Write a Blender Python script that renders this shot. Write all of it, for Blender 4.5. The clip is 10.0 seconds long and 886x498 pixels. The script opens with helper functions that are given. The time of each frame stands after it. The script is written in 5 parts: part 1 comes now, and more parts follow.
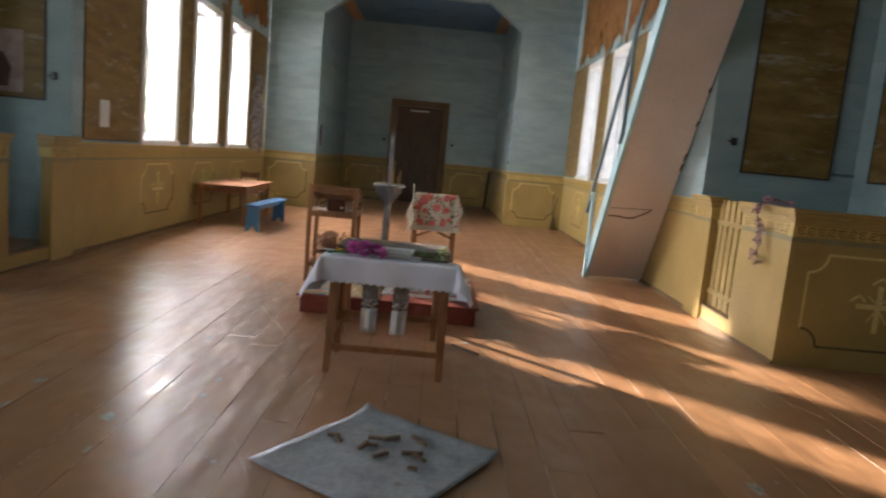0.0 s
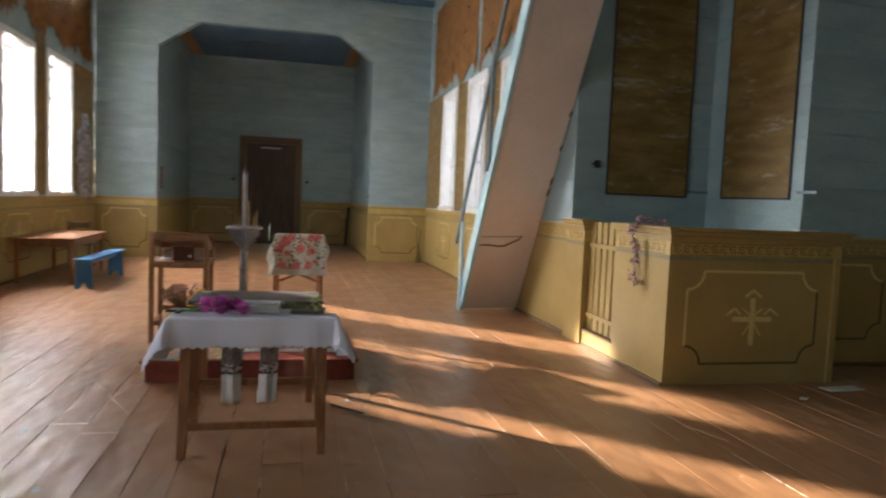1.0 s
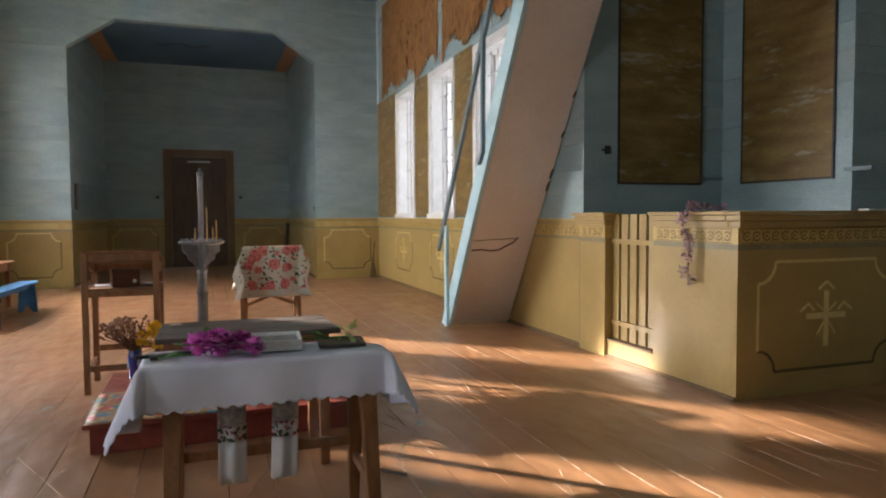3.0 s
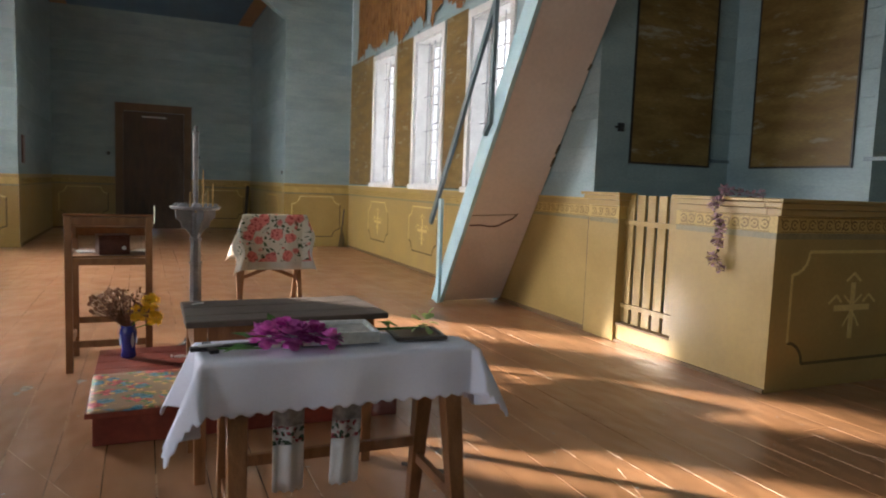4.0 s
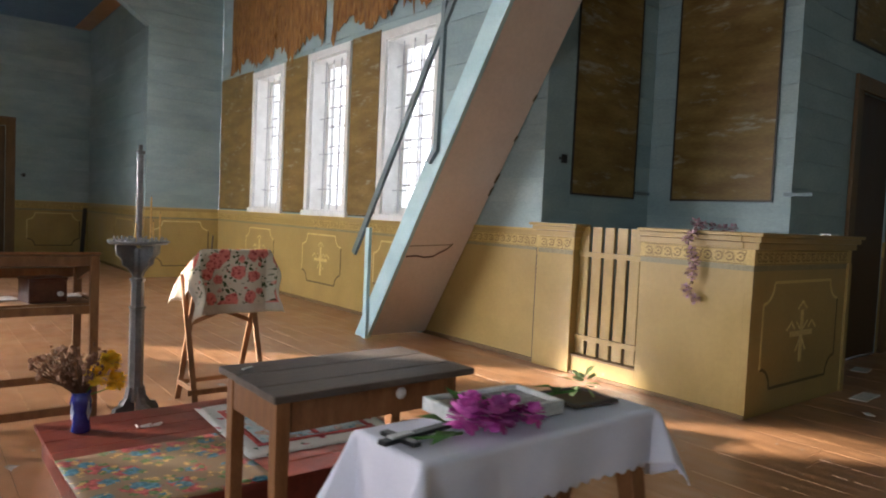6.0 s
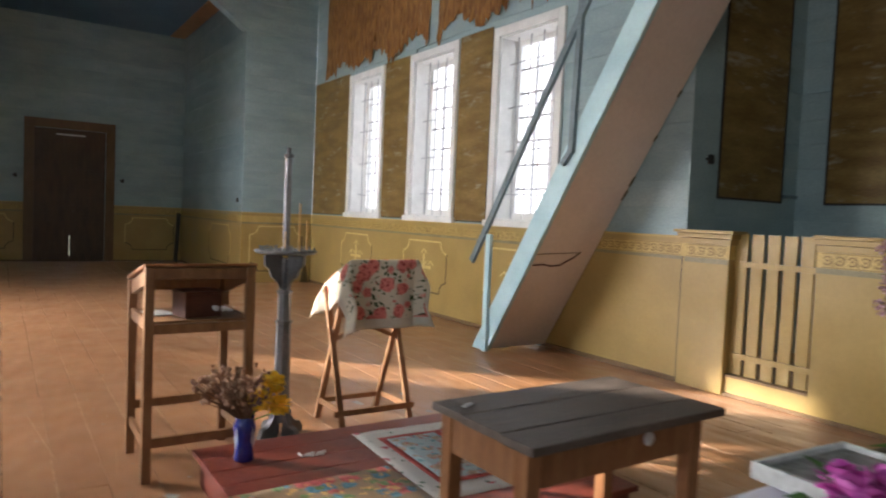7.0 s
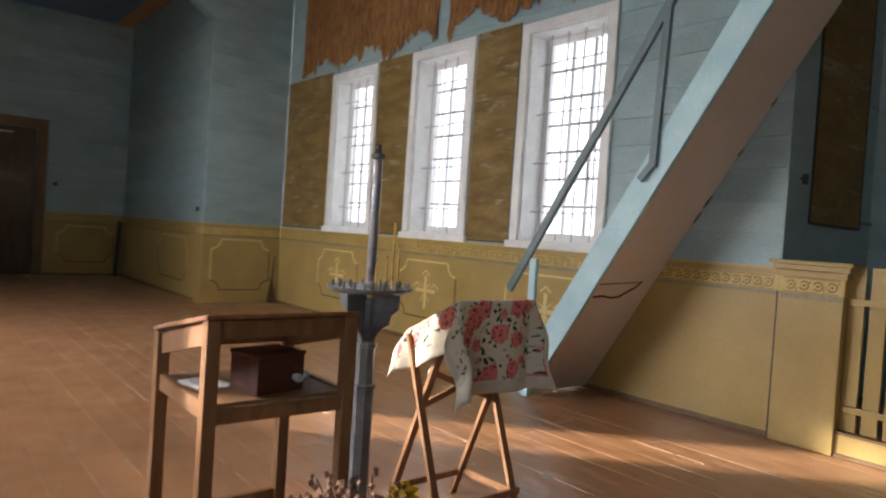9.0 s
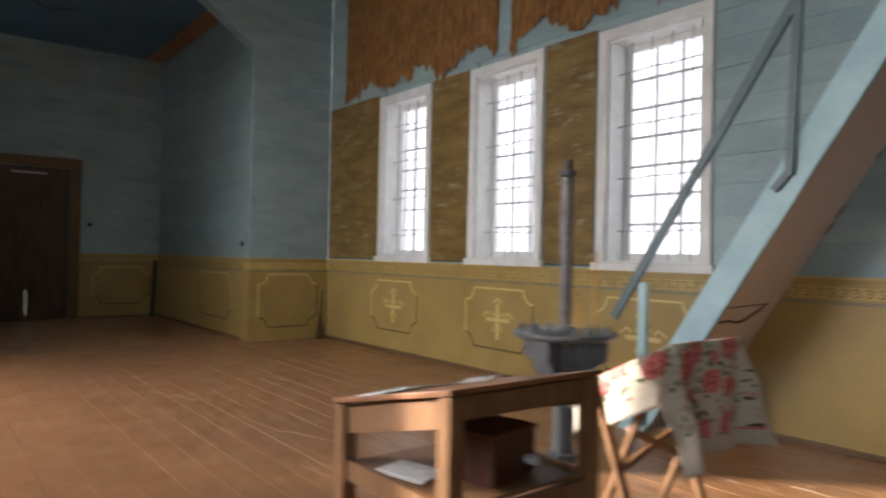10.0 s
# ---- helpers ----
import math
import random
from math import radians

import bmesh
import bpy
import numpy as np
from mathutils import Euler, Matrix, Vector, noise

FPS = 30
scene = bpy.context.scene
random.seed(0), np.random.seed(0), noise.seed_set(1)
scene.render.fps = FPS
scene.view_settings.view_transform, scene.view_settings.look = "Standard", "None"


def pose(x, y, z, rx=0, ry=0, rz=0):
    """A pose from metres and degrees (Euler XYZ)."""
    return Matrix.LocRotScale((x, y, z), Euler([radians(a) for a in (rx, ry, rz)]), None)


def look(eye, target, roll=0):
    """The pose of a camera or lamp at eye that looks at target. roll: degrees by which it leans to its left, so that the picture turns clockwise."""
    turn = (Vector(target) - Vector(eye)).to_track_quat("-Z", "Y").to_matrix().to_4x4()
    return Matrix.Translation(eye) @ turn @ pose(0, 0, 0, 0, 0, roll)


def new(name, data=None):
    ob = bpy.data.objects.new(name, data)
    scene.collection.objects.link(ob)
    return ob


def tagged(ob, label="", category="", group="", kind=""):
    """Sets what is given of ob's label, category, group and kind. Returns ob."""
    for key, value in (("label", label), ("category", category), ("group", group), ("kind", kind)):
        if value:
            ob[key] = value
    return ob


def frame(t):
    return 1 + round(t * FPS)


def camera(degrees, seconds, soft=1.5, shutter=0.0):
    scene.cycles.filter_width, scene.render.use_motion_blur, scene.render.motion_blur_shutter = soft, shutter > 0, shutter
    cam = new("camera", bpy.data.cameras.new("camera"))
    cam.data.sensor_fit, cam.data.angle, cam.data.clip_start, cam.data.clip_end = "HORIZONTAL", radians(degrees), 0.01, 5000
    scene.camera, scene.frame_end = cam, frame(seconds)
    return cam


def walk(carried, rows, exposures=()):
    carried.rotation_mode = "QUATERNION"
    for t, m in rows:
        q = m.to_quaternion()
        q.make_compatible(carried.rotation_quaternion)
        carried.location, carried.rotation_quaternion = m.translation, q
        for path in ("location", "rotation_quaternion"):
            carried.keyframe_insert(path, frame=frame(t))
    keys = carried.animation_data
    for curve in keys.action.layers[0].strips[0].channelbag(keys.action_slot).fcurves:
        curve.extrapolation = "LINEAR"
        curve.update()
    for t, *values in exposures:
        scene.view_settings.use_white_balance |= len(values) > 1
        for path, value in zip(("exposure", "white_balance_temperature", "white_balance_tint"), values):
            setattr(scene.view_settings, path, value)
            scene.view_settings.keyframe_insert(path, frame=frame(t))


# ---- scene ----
cam = camera(66.6, 10.0, soft=2.0, shutter=0.5)
PATH = [
    (0, (-0.02, -0.007, 1.631), (0.021, 1.974, 1.359), 5.3),
    (0.5, (-0.048, 0.275, 1.613), (0.193, 2.25, 1.415), 4.2),
    (1, (-0.094, 0.589, 1.607), (0.351, 2.533, 1.463), 2.4),
    (1.5, (-0.131, 1.005, 1.601), (0.465, 2.904, 1.404), 0.8),
    (2, (-0.244, 1.351, 1.563), (0.233, 3.288, 1.419), -0.4),
    (2.5, (-0.461, 1.682, 1.462), (0.058, 3.612, 1.381), -0.4),
    (2.7, (-0.478, 1.795, 1.429), (0.104, 3.707, 1.349), -0.5),
    (4, (-0.972, 2.534, 1.455), (-0.162, 4.353, 1.269), 2.1),
    (4.5, (-1.171, 2.748, 1.462), (-0.235, 4.505, 1.277), 2.4),
    (5, (-1.361, 3.033, 1.481), (-0.306, 4.728, 1.349), 2.4),
    (6.3, (-1.926, 3.704, 1.48), (-0.661, 5.25, 1.38), 2.6),
    (6.5, (-1.954, 3.872, 1.487), (-0.758, 5.472, 1.388), 2.7),
    (7, (-2.125, 4.253, 1.475), (-1.025, 5.921, 1.378), 2.5),
    (7.5, (-2.187, 4.592, 1.479), (-1.165, 6.309, 1.398), 1.2),
    (8, (-2.143, 5.041, 1.496), (-1.136, 6.768, 1.43), 2.0),
    (8.5, (-2.235, 5.415, 1.474), (-1.168, 7.106, 1.419), 3.2),
    (9, (-2.302, 5.804, 1.483), (-1.037, 7.353, 1.436), 3.8),
    (9.5, (-2.335, 6.245, 1.516), (-0.99, 7.725, 1.518), 3.3),
    (10, (-2.534, 6.696, 1.493), (-1.299, 8.269, 1.513), 1.2),
]
EXPOSURE = 1.95
RIGHT_WATTS, LEFT_WATTS, SOUTH_WATTS, WEST_WATTS = 5.0, 420.0, 1.5, 33.0
walk(cam, [(t, look(eye, target, roll)) for t, eye, target, roll in PATH], exposures=[(0, EXPOSURE + 0.3, 6280, 14), (2.0, EXPOSURE + 0.22, 6280, 14), (5, EXPOSURE + 0.04, 6280, 14), (6.5, EXPOSURE, 6280, 14), (8, EXPOSURE - 0.2, 6280, 14), (10, EXPOSURE - 0.63, 6280, 14)])

# ---- sun, sky and window light ----
SUN_AZ = Vector((1.0, -0.96, 0)).normalized()
SUN_EL = radians(18.5)
world = bpy.data.worlds.new("sky")
scene.world = world
world.use_nodes = True
wn = world.node_tree
bgn = wn.nodes["Background"]
sky = wn.nodes.new("ShaderNodeTexSky")
sky.sky_type = 'NISHITA'
sky.sun_disc = False
sky.sun_elevation = SUN_EL
sky.sun_rotation = math.atan2(-SUN_AZ.x, -SUN_AZ.y)
bgn.inputs["Strength"].default_value = 0.15
wn.links.new(sky.outputs[0], bgn.inputs["Color"])
sun = new("sun", bpy.data.lights.new("sun", 'SUN'))
sun.data.energy = 6.0
sun.data.angle = radians(1.3)
sun.data.color = (1.0, 0.92, 0.80)
sun_way = Vector((SUN_AZ.x * math.cos(SUN_EL), SUN_AZ.y * math.cos(SUN_EL), -math.sin(SUN_EL)))
sun.matrix_world = Matrix.Translation((-20, 30, 12)) @ sun_way.to_track_quat("-Z", "Y").to_matrix().to_4x4()


def window_light(x, y, z, w, h, side, watts, colour, slant=0.0):
    """The sky's light in a window's opening; side: the way it shines along x; slant: how far it leans along y, away from the sun, and downwards."""
    ld = bpy.data.lights.new("window_sky", 'AREA')
    ld.shape, ld.size, ld.size_y = 'RECTANGLE', w, h
    ld.energy, ld.color = watts, colour
    ob = new("window_sky", ld)
    ob.matrix_world = look((x, y, z), (x + side, y + slant, z - 0.85 * abs(slant)) if side else (x, y + 1, z))


# ---- materials ----
def mat(name, a, b, rough=0.6, scale=4.0, stretch=(1, 1, 1), bump=0.15, fine=40.0, spec=0.4, metal=0.0, vary=0.0, stain=None, stain_at=0.62, stain_scale=1.3, gloss_vary=0.14, grain=1.0, stain_soft=0.1):
    """Two tones mixed by a broad noise, fine grain in tone and relief, and stains with a shape of their own."""
    m = bpy.data.materials.new(name)
    m.use_nodes = True
    t = m.node_tree
    N, L = t.nodes, t.links
    p = N["Principled BSDF"]
    geo = N.new("ShaderNodeNewGeometry")
    mp = N.new("ShaderNodeVectorMath")
    mp.operation = 'MULTIPLY'
    mp.inputs[1].default_value = stretch
    L.new(geo.outputs["Position"], mp.inputs[0])
    vec = mp.outputs[0]
    if vary:
        info = N.new("ShaderNodeObjectInfo")
        off = N.new("ShaderNodeVectorMath")
        off.operation = 'SCALE'
        off.inputs[0].default_value = (17.3, 5.1, 9.7)
        L.new(info.outputs["Random"], off.inputs["Scale"])
        ad = N.new("ShaderNodeVectorMath")
        L.new(vec, ad.inputs[0])
        L.new(off.outputs[0], ad.inputs[1])
        vec = ad.outputs[0]
    n1 = N.new("ShaderNodeTexNoise")
    n1.inputs["Scale"].default_value, n1.inputs["Detail"].default_value = scale, 5.0
    n2 = N.new("ShaderNodeTexNoise")
    n2.inputs["Scale"].default_value, n2.inputs["Detail"].default_value = fine, 4.0
    L.new(vec, n1.inputs["Vector"])
    L.new(vec, n2.inputs["Vector"])
    r1 = N.new("ShaderNodeValToRGB")
    r1.color_ramp.elements[0].position, r1.color_ramp.elements[1].position = 0.35, 0.68
    r1.color_ramp.elements[0].color, r1.color_ramp.elements[1].color = (*a, 1), (*b, 1)
    L.new(n1.outputs["Fac"], r1.inputs["Fac"])
    mr = N.new("ShaderNodeMapRange")
    mr.inputs["From Min"].default_value, mr.inputs["From Max"].default_value = 0.3, 0.7
    mr.inputs["To Min"].default_value, mr.inputs["To Max"].default_value = 1 - 0.16 * grain, 1 + 0.12 * grain
    L.new(n2.outputs["Fac"], mr.inputs["Value"])
    mul = N.new("ShaderNodeVectorMath")
    mul.operation = 'SCALE'
    L.new(r1.outputs["Color"], mul.inputs[0])
    L.new(mr.outputs["Result"], mul.inputs["Scale"])
    col = mul.outputs[0]
    if vary:
        vr = N.new("ShaderNodeMapRange")
        vr.inputs["To Min"].default_value, vr.inputs["To Max"].default_value = 1 - vary, 1 + vary
        L.new(info.outputs["Random"], vr.inputs["Value"])
        sc = N.new("ShaderNodeVectorMath")
        sc.operation = 'SCALE'
        L.new(col, sc.inputs[0])
        L.new(vr.outputs["Result"], sc.inputs["Scale"])
        col = sc.outputs[0]
    if stain:
        n3 = N.new("ShaderNodeTexNoise")
        n3.inputs["Scale"].default_value, n3.inputs["Detail"].default_value = stain_scale, 8.0
        n3.inputs["Roughness"].default_value = 0.7
        L.new(vec, n3.inputs["Vector"])
        r3 = N.new("ShaderNodeMapRange")
        r3.inputs["From Min"].default_value, r3.inputs["From Max"].default_value = stain_at, stain_at + stain_soft
        L.new(n3.outputs["Fac"], r3.inputs["Value"])
        mx = N.new("ShaderNodeMix")
        mx.data_type = 'RGBA'
        L.new(r3.outputs["Result"], mx.inputs["Factor"])
        L.new(col, mx.inputs["A"])
        mx.inputs["B"].default_value = (*stain, 1)
        col = mx.outputs["Result"]
    L.new(col, p.inputs["Base Color"])
    rr = N.new("ShaderNodeMapRange")
    rr.inputs["To Min"].default_value, rr.inputs["To Max"].default_value = max(0.05, rough - gloss_vary), min(1.0, rough + gloss_vary)
    L.new(n1.outputs["Fac"], rr.inputs["Value"])
    L.new(rr.outputs["Result"], p.inputs["Roughness"])
    p.inputs["Specular IOR Level"].default_value = spec
    p.inputs["Metallic"].default_value = metal
    if bump:
        bn = N.new("ShaderNodeBump")
        bn.inputs["Strength"].default_value, bn.inputs["Distance"].default_value = bump, 0.01
        sm = N.new("ShaderNodeMath")
        L.new(n1.outputs["Fac"], sm.inputs[0])
        L.new(n2.outputs["Fac"], sm.inputs[1])
        L.new(sm.outputs[0], bn.inputs["Height"])
        L.new(bn.outputs["Normal"], p.inputs["Normal"])
    return m


def spotted(name, ground, spots, rough=0.8, coords="UV"):
    """A printed cloth: clusters of petals, leaves and small dots on a pale ground. spots: scale, radius, colour."""
    m = bpy.data.materials.new(name)
    m.use_nodes = True
    t = m.node_tree
    N, L = t.nodes, t.links
    p = N["Principled BSDF"]
    tc = N.new("ShaderNodeTexCoord")
    nz = N.new("ShaderNodeTexNoise")
    nz.inputs["Scale"].default_value, nz.inputs["Detail"].default_value = 30.0, 3.0
    L.new(tc.outputs[coords], nz.inputs["Vector"])
    wob = N.new("ShaderNodeVectorMath")
    wob.operation = 'MULTIPLY_ADD'
    wob.inputs[1].default_value = (0.06, 0.06, 0.06)
    L.new(nz.outputs["Color"], wob.inputs[0])
    L.new(tc.outputs[coords], wob.inputs[2])
    col = None
    for k, (scale, radius, c) in enumerate(spots):
        v = N.new("ShaderNodeTexVoronoi")
        v.inputs["Scale"].default_value = scale
        L.new(wob.outputs[0], v.inputs["Vector"])
        r = N.new("ShaderNodeMapRange")
        r.inputs["From Min"].default_value, r.inputs["From Max"].default_value = radius, radius + 0.07
        r.inputs["To Min"].default_value, r.inputs["To Max"].default_value = 1.0, 0.0
        L.new(v.outputs["Distance"], r.inputs["Value"])
        mx = N.new("ShaderNodeMix")
        mx.data_type = 'RGBA'
        L.new(r.outputs["Result"], mx.inputs["Factor"])
        if col is None:
            mx.inputs["A"].default_value = (*ground, 1)
        else:
            L.new(col, mx.inputs["A"])
        v2 = N.new("ShaderNodeTexNoise")
        v2.inputs["Scale"].default_value = scale * 5
        L.new(tc.outputs[coords], v2.inputs["Vector"])
        sh = N.new("ShaderNodeValToRGB")
        sh.color_ramp.elements[0].position, sh.color_ramp.elements[1].position = 0.4, 0.65
        sh.color_ramp.elements[0].color = (*c, 1)
        sh.color_ramp.elements[1].color = (*[min(1, q * 1.7 + 0.06) for q in c], 1)
        L.new(v2.outputs["Fac"], sh.inputs["Fac"])
        L.new(sh.outputs["Color"], mx.inputs["B"])
        col = mx.outputs["Result"]
    L.new(col, p.inputs["Base Color"])
    p.inputs["Roughness"].default_value = rough
    p.inputs["Specular IOR Level"].default_value = 0.2
    return m


def floor_mat():
    """Old glossy brown floor paint: patchy in tone, worn to orange wood, uneven in gloss and level."""
    m = mat("worn_brown_floor_paint", (0.33, 0.158, 0.068), (0.385, 0.19, 0.087), 0.26, 0.7, (1.2, 0.55, 1), 0.0, 9, spec=0.85, vary=0.05, gloss_vary=0.02, grain=0.35)
    t = m.node_tree
    N, L = t.nodes, t.links
    p = N["Principled BSDF"]
    geo = N.new("ShaderNodeNewGeometry")
    patch = N.new("ShaderNodeTexNoise")
    patch.inputs["Scale"].default_value, patch.inputs["Detail"].default_value = 2.2, 3.0
    patch.inputs["Roughness"].default_value = 0.5
    L.new(geo.outputs["Position"], patch.inputs["Vector"])
    gloss = N.new("ShaderNodeMapRange")
    gloss.inputs["From Min"].default_value, gloss.inputs["From Max"].default_value = 0.36, 0.66
    gloss.inputs["To Min"].default_value, gloss.inputs["To Max"].default_value = 0.29, 0.40
    L.new(patch.outputs["Fac"], gloss.inputs["Value"])
    L.new(gloss.outputs["Result"], p.inputs["Roughness"])
    wave = N.new("ShaderNodeTexNoise")
    wave.inputs["Scale"].default_value, wave.inputs["Detail"].default_value = 3.6, 1.0
    wide = N.new("ShaderNodeVectorMath")
    wide.operation = 'MULTIPLY'
    wide.inputs[1].default_value = (1.6, 0.7, 1.0)
    L.new(geo.outputs["Position"], wide.inputs[0])
    L.new(wide.outputs[0], wave.inputs["Vector"])
    bn = N.new("ShaderNodeBump")
    bn.inputs["Strength"].default_value, bn.inputs["Distance"].default_value = 0.5, 0.04
    L.new(wave.outputs["Fac"], bn.inputs["Height"])
    L.new(bn.outputs["Normal"], p.inputs["Normal"])
    return m


def rose_print():
    """A shawl's print: red and pink roses with ragged petals, dark leaves round them, on cream."""
    m = bpy.data.materials.new("rose_printed_shawl")
    m.use_nodes = True
    t = m.node_tree
    N, L = t.nodes, t.links
    p = N["Principled BSDF"]
    tc = N.new("ShaderNodeTexCoord")

    def noise_of(scale, detail):
        n = N.new("ShaderNodeTexNoise")
        n.inputs["Scale"].default_value, n.inputs["Detail"].default_value = scale, detail
        L.new(tc.outputs["UV"], n.inputs["Vector"])
        return n

    def cells(scale, vec, rand=0.85):
        v = N.new("ShaderNodeTexVoronoi")
        v.inputs["Scale"].default_value, v.inputs["Randomness"].default_value = scale, rand
        L.new(vec, v.inputs["Vector"])
        return v

    def ramp(value, lo, hi, a=0.0, b=1.0):
        r = N.new("ShaderNodeMapRange")
        r.inputs["From Min"].default_value, r.inputs["From Max"].default_value = lo, hi
        r.inputs["To Min"].default_value, r.inputs["To Max"].default_value = a, b
        L.new(value, r.inputs["Value"])
        return r.outputs["Result"]

    def blend(fac, a, b):
        mx = N.new("ShaderNodeMix")
        mx.data_type = 'RGBA'
        L.new(fac, mx.inputs["Factor"])
        for key, c in (("A", a), ("B", b)):
            if isinstance(c, tuple):
                mx.inputs[key].default_value = (*c, 1)
            else:
                L.new(c, mx.inputs[key])
        return mx.outputs["Result"]

    def times(a, b):
        q = N.new("ShaderNodeMath")
        q.operation = 'MULTIPLY'
        L.new(a, q.inputs[0])
        L.new(b, q.inputs[1])
        return q.outputs[0]
    wob = N.new("ShaderNodeVectorMath")
    wob.operation = 'MULTIPLY_ADD'
    wob.inputs[1].default_value = (0.05, 0.05, 0.0)
    L.new(noise_of(22.0, 3.0).outputs["Color"], wob.inputs[0])
    L.new(tc.outputs["UV"], wob.inputs[2])
    big = cells(8.0, wob.outputs[0])
    small = cells(14.0, wob.outputs[0])
    petal = cells(46.0, wob.outputs[0], 1.0)
    leafy = cells(34.0, wob.outputs[0], 1.0)
    red = blend(ramp(petal.outputs["Distance"], 0.12, 0.55), (0.34, 0.02, 0.025), (0.74, 0.24, 0.20))
    ring = times(ramp(big.outputs["Distance"], 0.72, 0.66), ramp(leafy.outputs["Distance"], 0.42, 0.34))
    ring = times(ring, ramp(noise_of(11.0, 2.0).outputs["Fac"], 0.38, 0.46))
    col = blend(ring, (0.68, 0.60, 0.47), (0.06, 0.085, 0.03))
    buds = times(ramp(small.outputs["Distance"], 0.24, 0.19), ramp(noise_of(8.0, 1.0).outputs["Fac"], 0.48, 0.53))
    col = blend(buds, col, red)
    col = blend(ramp(big.outputs["Distance"], 0.47, 0.42), col, red)
    L.new(col, p.inputs["Base Color"])
    p.inputs["Roughness"].default_value = 0.85
    p.inputs["Specular IOR Level"].default_value = 0.15
    return m


def glass_mat():
    m = bpy.data.materials.new("window_glass")
    m.use_nodes = True
    t = m.node_tree
    N, L = t.nodes, t.links
    N.remove(N["Principled BSDF"])
    tr = N.new("ShaderNodeBsdfTransparent")
    gl = N.new("ShaderNodeBsdfGlossy")
    gl.inputs["Roughness"].default_value = 0.05
    mx = N.new("ShaderNodeMixShader")
    mx.inputs[0].default_value = 0.05
    L.new(tr.outputs[0], mx.inputs[1])
    L.new(gl.outputs[0], mx.inputs[2])
    L.new(mx.outputs[0], N["Material Output"].inputs["Surface"])
    return m


BLUE = mat("blue_wall_paint", (0.25, 0.35, 0.375), (0.33, 0.43, 0.445), 0.55, 1.6, (1, 1, 2.5), 0.08, 26, vary=0.07, grain=0.6, stain=(0.21, 0.28, 0.28), stain_at=0.66, stain_scale=2.2)
WHITE_BLUE = mat("pale_blue_paint", (0.42, 0.56, 0.58), (0.52, 0.66, 0.67), 0.55, 2.0, (1, 1, 2), 0.12, 30, vary=0.05, stain=(0.3, 0.4, 0.4), stain_at=0.66)
CEIL_BLUE = mat("ceiling_blue_paint", (0.085, 0.17, 0.27), (0.125, 0.22, 0.32), 0.6, 1.2, (1, 1, 1), 0.1, 20, stain=(0.05, 0.09, 0.12), stain_at=0.68)
OCHRE_WALL = mat("ochre_wainscot_paint", (0.315, 0.216, 0.068), (0.385, 0.27, 0.09), 0.36, 1.8, (1, 1, 1), 0.05, 30, spec=0.45, grain=0.35, stain=(0.27, 0.19, 0.06), stain_at=0.66)
GOLD = mat("gold_frieze_paint", (0.44, 0.31, 0.09), (0.54, 0.39, 0.13), 0.45, 5, (1, 1, 1), 0.1, 60)
GOLD_LINE = mat("pale_gold_line_paint", (0.60, 0.46, 0.17), (0.68, 0.55, 0.24), 0.5, 7, (1, 1, 1), 0.05, 60)
DARK_LINE = mat("dark_olive_line_paint", (0.09, 0.065, 0.025), (0.13, 0.09, 0.035), 0.5, 7, (1, 1, 1), 0.05, 60)
MARBLED = mat("marbled_ochre_panel", (0.155, 0.092, 0.024), (0.245, 0.165, 0.055), 0.52, 1.7, (1.1, 1.1, 4.4), 0.2, 16, stain=(0.34, 0.34, 0.26), stain_at=0.56, stain_scale=1.9, stain_soft=0.16, spec=0.3, vary=0.05)
BLACK_EDGE = mat("black_panel_edge", (0.02, 0.018, 0.015), (0.035, 0.03, 0.025), 0.5)
RAG = mat("torn_brown_hessian", (0.15, 0.062, 0.014), (0.31, 0.15, 0.04), 0.8, 7, (3, 3, 0.8), 0.6, 40, stain=(0.40, 0.24, 0.09), stain_at=0.6, stain_scale=5)
FLOOR = floor_mat()
GAP = mat("dusty_floor_joint", (0.02, 0.012, 0.008), (0.05, 0.03, 0.02), 0.9, 3, stain=(0.42, 0.32, 0.23), stain_at=0.5, stain_scale=0.9)
WOOD = mat("bare_pine_wood", (0.21, 0.085, 0.03), (0.31, 0.14, 0.055), 0.45, 5, (4, 4, 0.8), 0.15, 50, vary=0.08)
WOOD_PALE = mat("pale_varnished_pine", (0.21, 0.10, 0.043), (0.29, 0.15, 0.067), 0.45, 5, (4, 4, 0.8), 0.15, 50, vary=0.08)
DARK_WOOD = mat("dark_weathered_wood", (0.075, 0.058, 0.047), (0.13, 0.10, 0.08), 0.5, 4, (0.8, 5, 3), 0.3, 30, vary=0.1, stain=(0.2, 0.17, 0.14), stain_at=0.65, stain_scale=3)
DOOR_WOOD = mat("dark_brown_door_paint", (0.055, 0.030, 0.016), (0.085, 0.048, 0.026), 0.5, 3, (3, 3, 0.7), 0.2, 30)
CASING_BROWN = mat("brown_casing_paint", (0.12, 0.07, 0.03), (0.17, 0.10, 0.045), 0.5, 3, (3, 3, 0.7), 0.15, 30)
BOXWOOD = mat("dark_red_box_wood", (0.065, 0.020, 0.012), (0.11, 0.038, 0.022), 0.35, 5, (1, 4, 3), 0.15, 40)
RED_PAINT = mat("dark_red_platform_paint", (0.16, 0.028, 0.018), (0.24, 0.055, 0.032), 0.45, 4, (1, 1, 1), 0.15, 30, stain=(0.30, 0.16, 0.11), stain_at=0.63, stain_scale=4)
